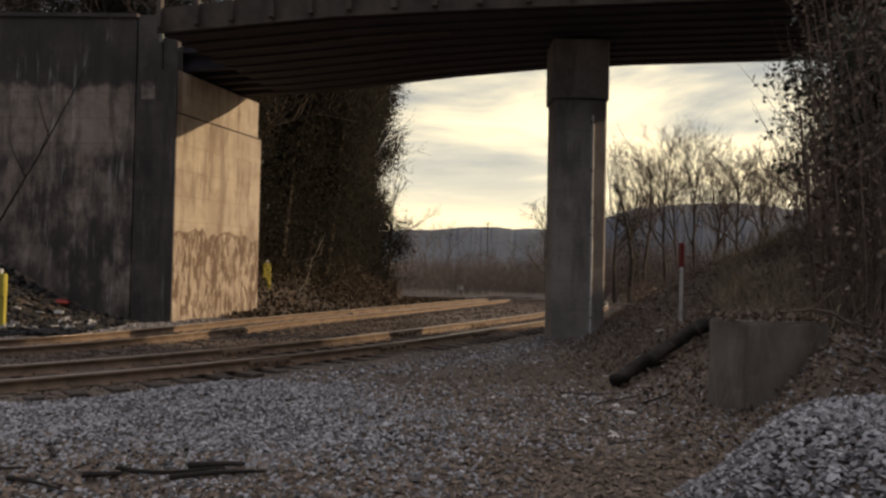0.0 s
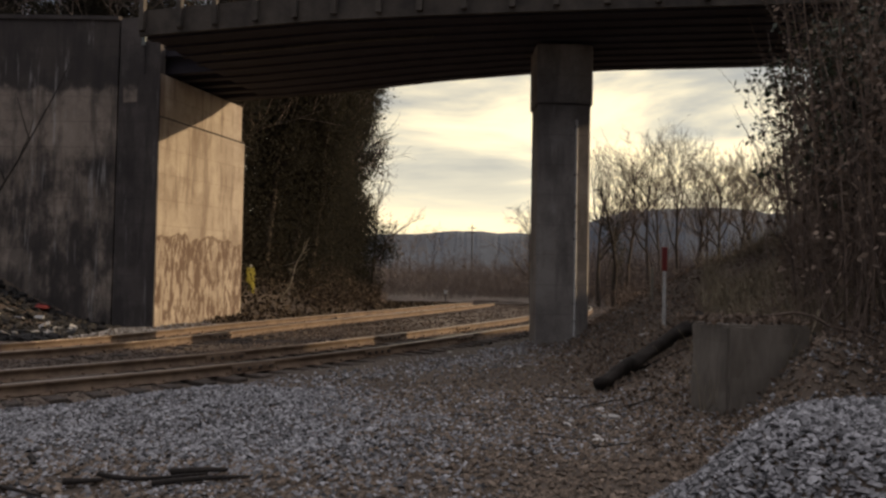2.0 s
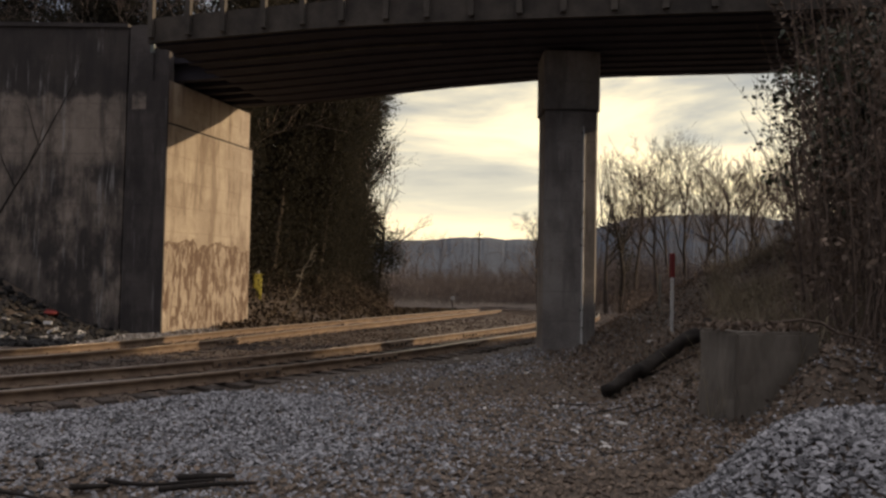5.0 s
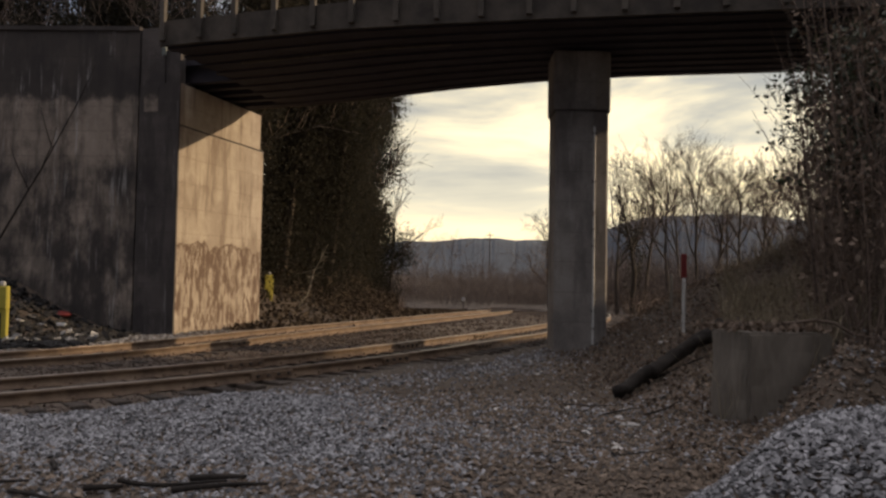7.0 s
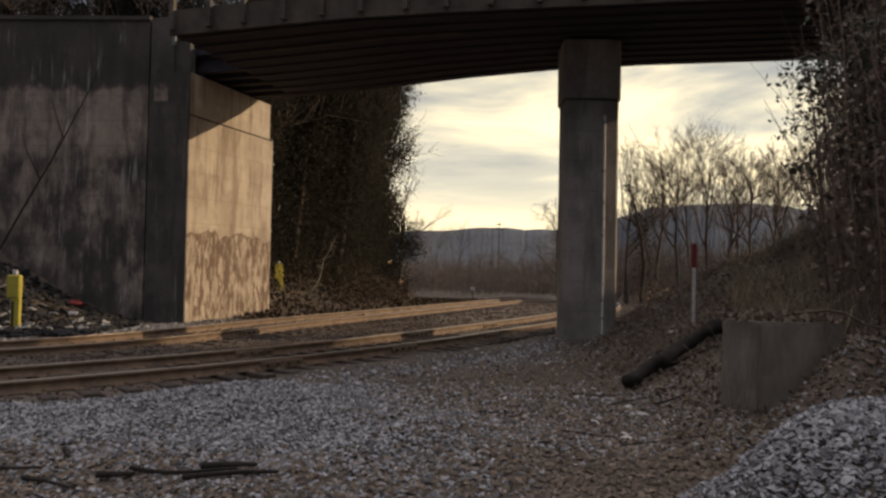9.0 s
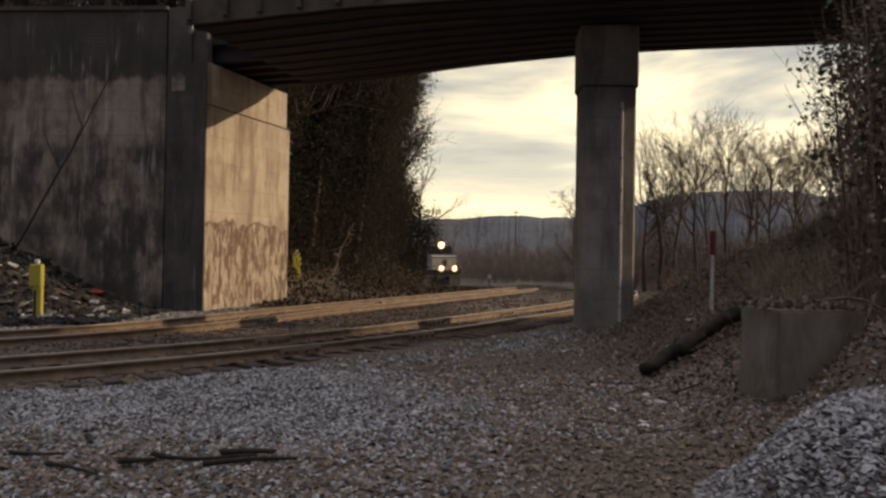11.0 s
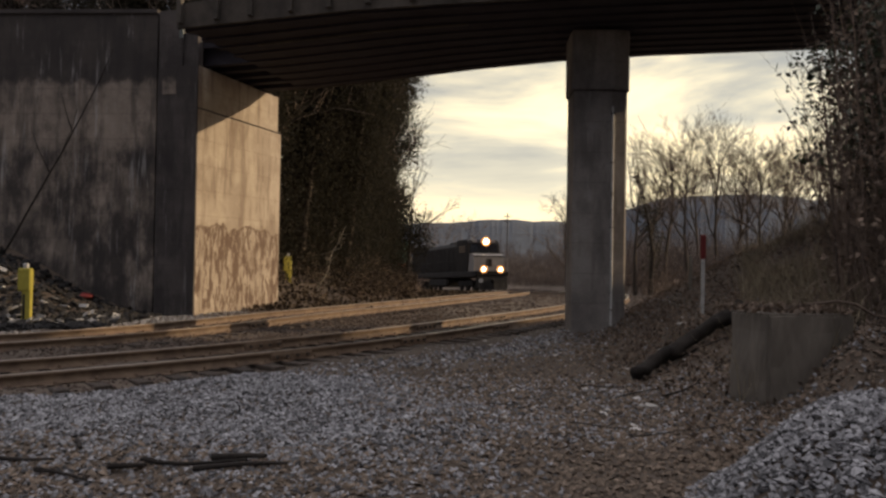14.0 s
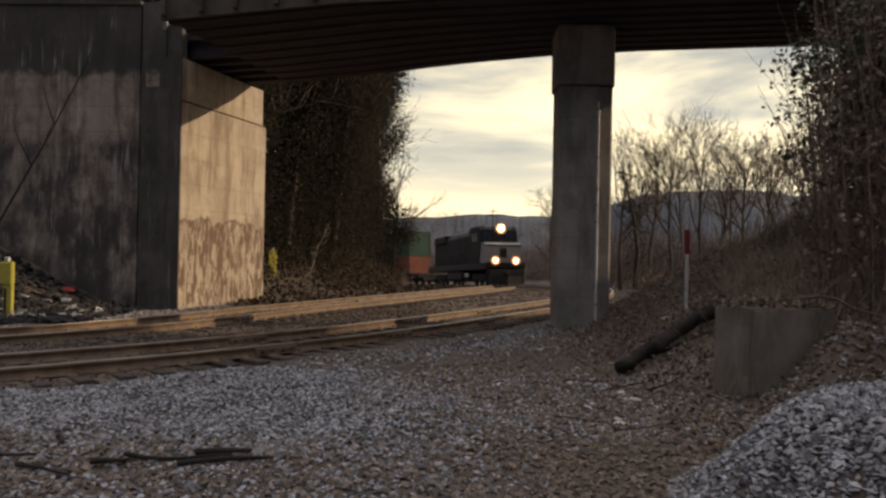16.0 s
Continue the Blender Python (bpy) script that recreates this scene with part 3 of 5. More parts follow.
def locomotive():
    lo = thing("locomotive", "black diesel locomotive with a grey nose and lit headlights", "locomotive")
    L = 22.0
    bm = box(B(), -1.5, 1.5, 0.5, L - 0.5, 1.25, 1.75, 0.04)
    part("frame", bm, M_UNDER, lo)
    # long hood
    hood = B()
    prof = [(-0.95, 1.75), (0.95, 1.75), (0.95, 4.15), (0.6, 4.5), (-0.6, 4.5), (-0.95, 4.15)]
    vs0 = [hood.verts.new((x, 5.2, z)) for x, z in prof]
    vs1 = [hood.verts.new((x, L - 1.0, z)) for x, z in prof]
    hood.faces.new(list(reversed(vs0)))
    hood.faces.new(vs1)
    for i in range(6):
        hood.faces.new((vs0[i], vs0[(i + 1) % 6], vs1[(i + 1) % 6], vs1[i]))
    bmesh.ops.recalc_face_normals(hood, faces=hood.faces)
    part("hood", hood, M_BLACK, lo)
    part("radiator", box(B(), -1.15, 1.15, L - 6.2, L - 1.6, 3.9, 4.6, 0.06), M_BLACK, lo)
    # cab with a sloping front
    cab = B()
    side = [(2.6, 1.75), (5.2, 1.75), (5.2, 4.6), (2.75, 4.6), (2.35, 4.3), (2.2, 3.35)]
    a = [cab.verts.new((-1.5, y, z)) for y, z in side]
    b = [cab.verts.new((1.5, y, z)) for y, z in side]
    cab.faces.new(a)
    cab.faces.new(list(reversed(b)))
    for i in range(6):
        cab.faces.new((a[i], b[i], b[(i + 1) % 6], a[(i + 1) % 6]))
    bmesh.ops.recalc_face_normals(cab, faces=cab.faces)
    part("cab", cab, M_BLACK, lo)
    for x in (-1.32, -0.42, 0.5):
        w = B()
        box(w, x, x + 0.82, -0.02, 0.02, -0.38, 0.38, 0.01, pose(0, 2.27, 3.83, -9, 0, 0))
        part("windscreen", w, M_GLASS, lo)
    # nose
    nose = B()
    side = [(1.1, 1.75), (2.6, 1.75), (2.6, 3.35), (1.45, 3.3), (1.1, 3.05)]
    a = [nose.verts.new((-1.42, y, z)) for y, z in side]
    b = [nose.verts.new((1.42, y, z)) for y, z in side]
    nose.faces.new(a)
    nose.faces.new(list(reversed(b)))
    for i in range(5):
        nose.faces.new((a[i], b[i], b[(i + 1) % 5], a[(i + 1) % 5]))
    bmesh.ops.recalc_face_normals(nose, faces=nose.faces)
    part("nose", nose, M_GREY, lo, "light grey nose")
    part("nose_emblem", box(B(), -0.30, 0.28, 1.06, 1.1, 2.15, 2.85, 0.02), M_BLACK, lo, "dark emblem shape")
    for x in (-1.05, 0.62):
        part("number_board", box(B(), x, x + 0.42, 2.28, 2.40, 4.36, 4.56, 0.015), M_GREY, lo, "pale board beside the headlight")
    part("brow", box(B(), -1.44, 1.44, 1.05, 1.13, 3.02, 3.12, 0.01), M_BLACK, lo, "dark line across the top of the nose")
    part("pilot", box(B(), -1.45, 1.45, 0.25, 0.6, 0.2, 1.3, 0.08), M_UNDER, lo)
    part("platform", box(B(), -1.5, 1.5, 0.2, 1.3, 1.35, 1.75, 0.04), M_BLACK, lo)
    part("fuel_tank", box(B(), -1.4, 1.4, 8.2, 13.8, 0.35, 1.25, 0.2), M_UNDER, lo)
    truck(lo, 4.2)
    truck(lo, L - 4.2)
    for x, z, y, r in ((0.14, 4.42, 2.2, 0.24), (-0.86, 1.9, 0.22, 0.16), (0.70, 1.9, 0.22, 0.16)):
        h = B()
        rod(h, (x, y + 0.2, z), (x, y - 0.06, z), r + 0.05, sides=16)
        hs = part("lamp_housing", h, M_BLACK, lo)
        # emissive ring added round the lens to imitate its bloom
        ring = B()
        rod(ring, (x, y - 0.02, z), (x, y - 0.07, z), r + 0.17, sides=20)
        part("bloom_ring", ring, M_RIM, hs, "warm glowing ring added as the lamp's bloom")
        g = B()
        rod(g, (x, y - 0.06, z), (x, y - 0.10, z), r, sides=16)
        part("lamp_lens", g, M_LAMP, hs, "lit warm white lamp")
    for sx in (-1.46, 1.46):
        part("handrail", rod(B(), (sx, 5.4, 2.75), (sx, L - 0.8, 2.75), 0.02), M_UNDER, lo)
        for y in np.arange(5.6, L - 0.8, 1.8):
            part("stanchion", rod(B(), (sx, y, 1.75), (sx, y, 2.75), 0.018), M_UNDER, lo)
        for y in np.arange(6.2, 15.0, 1.25):
            x0 = 0.955 if sx > 0 else -0.985
            part("hood_door", box(B(), x0, x0 + 0.03, y, y + 1.1, 1.9, 4.0, 0.01), M_BLACK, lo)
        part("side_window", box(B(), sx * 1.03 - 0.015, sx * 1.03 + 0.015, 3.0, 4.6, 3.45, 4.1, 0.01), M_GLASS, lo)
    for x in (-1.4, -0.5, 0.5, 1.4):
        part("stanchion", rod(B(), (x, 0.3, 1.75), (x, 0.3, 2.75), 0.02), M_GREY, lo)
    for x in (-1.4, 0.5):
        part("handrail", rod(B(), (x, 0.3, 2.75), (x + 0.9, 0.3, 2.75), 0.02), M_GREY, lo)
    part("plough", prism(B(), [(-1.35, 0.3), (0, -0.05), (1.35, 0.3), (1.35, 0.4), (-1.35, 0.4)], 0.12, 0.75), M_UNDER, lo)
    part("coupler", box(B(), -0.16, 0.16, -0.25, 0.3, 0.78, 1.05, 0.04), M_UNDER, lo)
    part("horn", rod(B(), (0.35, 3.6, 4.75), (0.35, 3.0, 4.75), 0.05, 0.12), M_UNDER, lo)
    part("exhaust", box(B(), -0.4, 0.4, 9.0, 10.2, 4.45, 4.7, 0.05), M_UNDER, lo)
    part("antenna_dome", rod(B(), (-0.7, 3.8, 4.58), (-0.7, 3.8, 4.75), 0.25, 0.18, 12), M_GREY, lo)
    return lo


M_GREEN = material("green_container_paint", (0.012, 0.046, 0.030), (0.02, 0.066, 0.043), 0.6, 1.0, 0.1, 20)
M_ORANGE = material("orange_container_paint", (0.15, 0.042, 0.022), (0.21, 0.06, 0.032), 0.6, 1.0, 0.1, 20)


def well_car():
    c = thing("well_car", "low dark well wagon for containers behind the locomotive", "wagon", group="container train")
    bm = B()
    for x in (-1.4, 1.25):
        box(bm, x, x + 0.15, 2.2, 15.8, 0.35, 1.3, 0.03)
    box(bm, -1.4, 1.4, 2.2, 15.8, 0.3, 0.42)
    part("well", bm, M_UNDER, c)
    for y in (0.3, 15.7):
        part("end_platform", box(B(), -1.4, 1.4, y, y + 2.0, 0.85, 1.2, 0.04), M_UNDER, c)
    for y in (1.3, 16.7):
        tr = part("truck_frame", box(B(), -1.05, 1.05, y - 1.1, y + 1.1, 0.45, 0.8, 0.05), M_UNDER, c)
        for k in (-0.85, 0.85):
            for x in (-0.75, 0.75):
                w = B()
                rod(w, (x - 0.07, y + k, 0.45), (x + 0.07, y + k, 0.45), 0.44, sides=16)
                part("wheel", w, M_UNDER, tr)
    return c


def container(z, mat, label):
    c = thing("shipping_container", label, "container", group="container train")
    L, W, H = 12.2, 1.22, 2.6
    part("body", box(B(), -W + 0.03, W - 0.03, 2.93, 2.87 + L, z + 0.02, z + H - 0.02), mat, c)
    rib = finish(box(B(), -0.02, 0.02, -0.09, 0.09, z + 0.16, z + H - 0.16, 0.015), "corrugation", mat)
    for sx in (-W + 0.03, W - 0.03):
        for k in range(34):
            o = new("corrugation", rib)
            o.parent = c
            o.location = (sx, 3.2 + k * 0.347, 0)
    for x in (-W, W - 0.12):
        for y in (2.9, 2.9 + L - 0.12):
            part("corner_post", box(B(), x, x + 0.12, y, y + 0.12, z, z + H, 0.01), mat, c)
    return c


LOCO = locomotive()
TRAIN = [(LOCO, 0.0, 22.0)]
for k, (m1, m2, l1, l2) in enumerate(((M_ORANGE, M_GREEN, "orange shipping container low in a well wagon", "dark green shipping container stacked on top"),
                                      (M_GREEN, M_ORANGE, "dark green shipping container low in a well wagon", "orange shipping container stacked on top"))):
    off = 22.8 + k * 18.6
    TRAIN += [(well_car(), off, 18.0), (container(0.43, m1, l1), off, 18.0), (container(3.04, m2, l2), off, 18.0)]

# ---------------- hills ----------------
# the blue-grey of distance haze is put into the hills' own colour
M_HILL = material("haze_blue_wooded_hill", (0.046, 0.054, 0.068), (0.076, 0.088, 0.108), 1.0, 0.01, 0.0, 0.08)


def hill(name, dist, spans, mat, label, depth):
    """A ridge across the distance: spans are (sideways, height) of its skyline."""
    xs = np.unique(np.concatenate([np.linspace(spans[0][0], spans[-1][0], 160), np.linspace(0.02 * dist, 0.6 * dist, 260), np.linspace(-0.15 * dist, 0.15 * dist, 160)]))
    xs = xs[(xs >= spans[0][0]) & (xs <= spans[-1][0])]
    h = np.interp(xs, [p[0] for p in spans], [p[1] for p in spans])
    h = h + np.array([noise.noise((x * 0.02, 3.1, 0)) for x in xs]) * h.max() * 0.05 + np.array([noise.noise((x * 0.15, 8.1, 0)) for x in xs]) * h.max() * 0.015 + np.array([abs(noise.noise((x * 0.6, 5.3, 0))) for x in xs]) * h.max() * (0.03 if dist < 600 else 0.006)
    rows = [(-depth, 0.0), (-depth * 0.6, 0.35), (-depth * 0.3, 0.75), (0, 1.0), (depth * 0.5, 0.7), (depth, 0.0)]
    v = np.array([[(x * (dist + dy) / dist, dist + dy, -6 + k * (hh + 6)) for x, hh in zip(xs, h)] for dy, k in rows])
    n = len(xs)
    i = (np.arange(len(rows) - 1)[:, None] * n + np.arange(n - 1)[None]).ravel()
    me = raw_mesh(name, v.reshape(-1, 3), np.stack([i, i + 1, i + n + 1, i + n], 1), mat)
    me.polygons.foreach_set("use_smooth", np.ones(len(me.polygons), bool))
    return tagged(new(name, me), label, "hill", kind="structure")


hill("backdrop", 1500, [(-2500, 58), (-900, 66), (-250, 68), (-100, 71), (-20, 76), (80, 85), (130, 81), (300, 78), (600, 90), (2500, 60)], M_HILL, "wooded hills on the horizon, coloured blue-grey for haze", 500)
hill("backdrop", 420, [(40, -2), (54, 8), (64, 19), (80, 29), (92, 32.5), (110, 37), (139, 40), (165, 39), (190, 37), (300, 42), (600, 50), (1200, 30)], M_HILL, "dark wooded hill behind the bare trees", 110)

# ---------------- plants ----------------
def tubes(paths, sides=3):
    """Tapered tubes along polylines: each path is (points, radius at the foot, radius at the tip)."""
    V_, F_, n0 = [], [], 0
    for pts, r0, r1 in paths:
        p = np.asarray(pts, float)
        n = len(p)
        d = np.gradient(p, axis=0)
        d /= np.linalg.norm(d, axis=1)[:, None] + 1e-9
        ref = np.array([0.31, 0.83, 0.46])
        a = np.cross(d, ref)
        a /= np.linalg.norm(a, axis=1)[:, None] + 1e-9
        b = np.cross(d, a)
        r = np.linspace(r0, r1, n)[:, None]
        ring = [p + r * (a * math.cos(t) + b * math.sin(t)) for t in np.arange(sides) * 2 * math.pi / sides]
        V_.append(np.stack(ring, 1).reshape(-1, 3))
        i = (np.arange(n - 1)[:, None] * sides + np.arange(sides)[None]).ravel()
        j = (np.arange(n - 1)[:, None] * sides + (np.arange(sides)[None] + 1) % sides).ravel()
        F_.append(np.stack([i, j, j + sides, i + sides], 1) + n0)
        n0 += n * sides
    return np.vstack(V_), np.vstack(F_)


def leaf_quads(centres, size, rng, droop=0.0):
    """Small folded-looking leaves: one rhombus each, turned at random."""
    c = np.asarray(centres, float)
    n = len(c)
    a = rng.normal(size=(n, 3))
    a[:, 2] -= droop
    a /= np.linalg.norm(a, axis=1)[:, None]
    b = np.cross(a, rng.normal(size=(n, 3)))
    b /= np.linalg.norm(b, axis=1)[:, None] + 1e-9
    s = (size * rng.uniform(0.6, 1.35, n))[:, None]
    v = np.stack([c, c + a * s * 0.5 + b * s * 0.28, c + a * s, c + a * s * 0.5 - b * s * 0.28], 1)
    return v.reshape(-1, 3), np.arange(4 * n).reshape(-1, 4)


def limb(rng, start, way, length, bend, n=5, lift=0.0):
    p, d = [np.array(start, float)], np.array(way, float)
    d /= np.linalg.norm(d)
    for _ in range(n - 1):
        d = d + rng.normal(size=3) * bend + np.array([0, 0, lift])
        d /= np.linalg.norm(d)
        p.append(p[-1] + d * length / (n - 1))
    return np.array(p)


def grow(rng, height, radius, lean=(0, 0, 1), levels=4, fork=(5, 6, 6), spread=0.75, first=0.35, reach=99.0):
    """Trunk, limbs and twigs of a bare tree, foot at the origin: lists of paths by level."""
    out = [[] for _ in range(levels)]
    trunk = limb(rng, (0, 0, -0.3), lean, height, 0.07, 8, 0.05)
    out[0].append((trunk, radius, radius * 0.18))
    tips = [(trunk, height, radius)]
    for lv in range(1, levels):
        nxt = []
        for path, length, r in tips:
            k = fork[lv - 1]
            for j in range(k):
                f = first + (1 - first) * (j + rng.uniform(0.1, 0.9)) / k if lv == 1 else rng.uniform(0.25, 1.0)
                q = f * (len(path) - 1)
                i = min(int(q), len(path) - 2)
                st = path[i] + (path[i + 1] - path[i]) * (q - i)
                ax = path[i + 1] - path[i]
                ax = ax / np.linalg.norm(ax)
                side = np.cross(ax, rng.normal(size=3))
                side /= np.linalg.norm(side) + 1e-9
                way = ax * 0.75 + side * spread * rng.uniform(0.7, 1.3) + np.array([0, 0, 0.22])
                ln = length * rng.uniform(0.38, 0.62) * (1.15 - 0.5 * f if lv == 1 else 1)
                rr = r * (0.5 if lv == 1 else 0.45) * (1.1 - 0.6 * f)
                pp = limb(rng, st, way, ln, 0.16, 5 if lv < 3 else 4, 0.04)
                far = math.hypot(*(pp[-1] - pp[0])[:2])
                if lv == 1 and far > reach:                # limbs that stay close to the trunk
                    pp[:, :2] = pp[0, :2] + (pp[:, :2] - pp[0, :2]) * reach / far
                out[lv].append((pp, max(rr, 0.009), max(rr * 0.3, 0.005)))
                nxt.append((pp, ln, rr))
        tips = nxt
    return out


def bare_tree(seed, height, radius, label, lean=(0, 0, 1), fork=(7, 6, 6), twig=0.012, m=None, group="", spread=0.75, first=0.35, bark=None):
    rng = np.random.default_rng(seed)
    lv = grow(rng, height, radius, lean, 4, fork, spread, first)
    t = thing("bare_tree", label, "tree", m, group)
    tr = new("trunk", raw_mesh("trunk", *tubes(lv[0] + lv[1], 6), bark or M_BARK))
    tr.parent = t
    cr = new("crown", raw_mesh("crown", *tubes([(p, max(a, twig), max(b, twig * 0.6)) for p, a, b in lv[2] + lv[3]], 3), M_TWIG))
    cr.parent = t
    return t


def ivy_tree(seed, height, radius, label, lean, leaves=6000, girth=1.3, m=None, leaf=0.16, limbs=7):
    """A trunk and limbs wrapped in ivy, with bare twigs standing out of it."""
    rng = np.random.default_rng(seed)
    lv = grow(rng, height, radius, lean, 3, (limbs, 9), 0.6, 0.25, 2.9)
    t = thing("ivy_clad_tree", label, "tree", m, "ivy-clad trees on the bank")
    tr = new("trunk", raw_mesh("trunk", *tubes(lv[0] + lv[1], 6), M_BARK))
    tr.parent = t
    tw = new("twig", raw_mesh("twig", *tubes([(p[0] + (p - p[0]) * 0.5, max(a, 0.014), 0.008) for p, a, b in lv[2]], 3), M_BARK))
    tw.parent = t
    tagged(tw, kind="stuff")
    cs = []
    paths = [(lv[0][0][0], 3.0)] + [(p, 1.0) for p, _, _ in lv[1]]
    wsum = sum(np.linalg.norm(p[-1] - p[0]) * w for p, w in paths)
    for p, w in paths:
        k = int(leaves * np.linalg.norm(p[-1] - p[0]) * w / wsum)
        clumps = rng.uniform(0, len(p) - 1.001, max(3, k // 60))
        q = np.clip(rng.choice(clumps, k) + rng.normal(size=k) * 0.12, 0, len(p) - 1.001)
        i = q.astype(int)
        c = p[i] + (p[i + 1] - p[i]) * (q - i)[:, None]
        g = girth * (0.55 if w < 2 else 1.0) * (1.1 - 0.6 * q / len(p))
        cs.append(c + rng.normal(size=(k, 3)) * g[:, None] * np.array([0.5, 0.5, 0.55]))
    cr = new("crown", raw_mesh("crown", *leaf_quads(np.vstack(cs), leaf, rng, 0.8), M_IVY))
    cr.parent = t
    return t


def at(x, y, sink=0.0):
    return pose(x, y, float(ground_z(x, y)) - sink)


def beside(k, dist, sink=0.0):
    """A place on the ground, k metres sideways for each metre ahead."""
    return at(k * dist, dist, sink)


# --- line of bare trees beyond the bridge
ROW = [(0.225, 54, 11.5), (0.262, 60, 14.5), (0.29, 57, 14.0), (0.325, 62, 15.0), (0.352, 58, 13.0), (0.385, 55, 12.0), (0.41, 60, 13.0), (0.445, 56, 12.5), (0.24, 74, 15), (0.305, 76, 17.5), (0.365, 78, 16.5), (0.425, 75, 15.5), (0.48, 70, 15)]
for i, (k, d, h) in enumerate(ROW):
    bare_tree(100 + i, h * 0.70, 0.17, "bare winter tree with a fine twiggy crown beyond the bridge", fork=(10, 8, 7), twig=0.012, m=beside(k, d), group="bare trees beyond the bridge", spread=0.7, first=0.38)
# one trunk wrapped in ivy in that line
ivy_tree(140, 7.0, 0.2, "bare tree whose lower trunk is wrapped in ivy", (0.02, 0, 1), 1800, 0.8, beside(0.245, 50), 0.13, 4)
bare_tree(151, 6.3, 0.13, "slim bare tree beside the far end of the cutting", fork=(8, 6, 6), twig=0.016, m=beside(0.137, 62), group="bare trees beyond the bridge")
for i, (k, d, h) in enumerate(((-0.022, 150, 17), (0.003, 155, 18), (-0.04, 160, 15))):
    bare_tree(160 + i, h * 0.55, 0.12, "hazy bare tree far down the line", fork=(8, 6, 5), twig=0.014, m=beside(k, d), group="far bare trees")

# --- ivy-clad trees on the left bank
IVY = [(-0.215, 33, 13, (0.08, 0, 1)), (-0.185, 35, 14, (0.06, 0, 1)), (-0.158, 36, 13.0, (0.04, 0, 1)), (-0.19, 41, 17, (0.06, 0, 1)), (-0.170, 41, 15, (0.05, 0, 1)),
       (-0.172, 46, 18, (0.09, 0, 1)), (-0.153, 47, 14, (0.06, 0, 1)), (-0.148, 52, 15, (0.09, 0, 1)), (-0.27, 30, 14, (0.05, 0, 1)), (-0.225, 47, 18, (0.06, 0, 1)), (-0.20, 52, 19, (0.06, 0, 1)), (-0.180, 50, 20, (0.09, 0, 1)), (-0.158, 54, 19, (0.12, 0, 1)), (-0.24, 38, 16, (0.05, 0, 1))]
for i, (k, d, h, lean) in enumerate(IVY):
    ivy_tree(200 + i, h, 0.22, "tall leaning tree smothered in dark ivy on the bank", lean, 36000, 1.75, beside(k, d, 0.2), 0.125, 10)
for i, (k, d, h) in enumerate(((-0.092, 50, 5.4), (-0.108, 47, 7.0), (-0.112, 53, 9.5), (-0.125, 44, 9.0), (-0.128, 48, 13.5), (-0.116, 54, 19.0))):
    ivy_tree(240 + i, h, 0.14, "low shrub smothered in dark ivy at the edge of the trees", (0.02 if h < 9 else 0.07, 0, 1), 14000 if h < 9 else 24000, 1.7, beside(k, d, 0.2), 0.125, 8)
bare_tree(230, 6.2, 0.17, "bare crooked tree at the edge of the ivy-clad trees", (0.14, 0, 1), (7, 6, 5), 0.013, beside(-0.078, 50), "bare trees on the bank", 0.42, 0.4)
bare_tree(231, 8.5, 0.14, "bare leaning tree at the edge of the ivy-clad trees", (0.10, 0, 1), (9, 7, 6), 0.012, beside(-0.138, 49), "bare trees on the bank")
bare_tree(232, 10.5, 0.14, "bare leaning tree at the edge of the ivy-clad trees", (0.09, 0, 1), (9, 7, 6), 0.012, beside(-0.150, 46), "bare trees on the bank")

# --- trees above the wing wall
for i, (x, y, h) in enumerate(((-9.6, 33.0, 12), (-7.9, 34.5, 12), (-11.6, 34.2, 13), (-13.8, 33.6, 12), (-16.2, 34.0, 12), (-18.6, 32.5, 11), (-21.0, 33.0, 11), (-12.6, 30.2, 9), (-19.6, 30.6, 9))):
    ivy_tree(280 + i, h, 0.17, "dark ivy-clad tree behind the wing wall", (0.02, 0, 1), 11000, 1.7, at(x, y), 0.17, 8)
for i, (x, y, h) in enumerate(((-16.5, 27.5, 7), (-14.3, 26.8, 8), (-12.4, 28.5, 8), (-10.6, 29.0, 7), (-18.5, 29.5, 9), (-13.4, 31, 10), (-9.2, 31.5, 9), (-20.5, 27, 8), (-15.4, 30, 9), (-11.4, 27.2, 7), (-17.2, 32, 10), (-8.4, 28.6, 6))):
    if i % 2:
        ivy_tree(260 + i, h, 0.15, "ivy-clad tree behind the wing wall", (0.03, 0, 1), 9000, 1.3, at(x, y), 0.15, 8)
    else:
        bare_tree(260 + i, h, 0.13, "bare tree behind the wing wall", fork=(8, 6, 5), m=at(x, y), group="trees behind the wall")


def scatter(rng, n, x0, x1, y0, y1, keep):
    x, y = rng.uniform(x0, x1, n), rng.uniform(y0, y1, n)
    k = keep(x, y)
    return x[k], y[k]


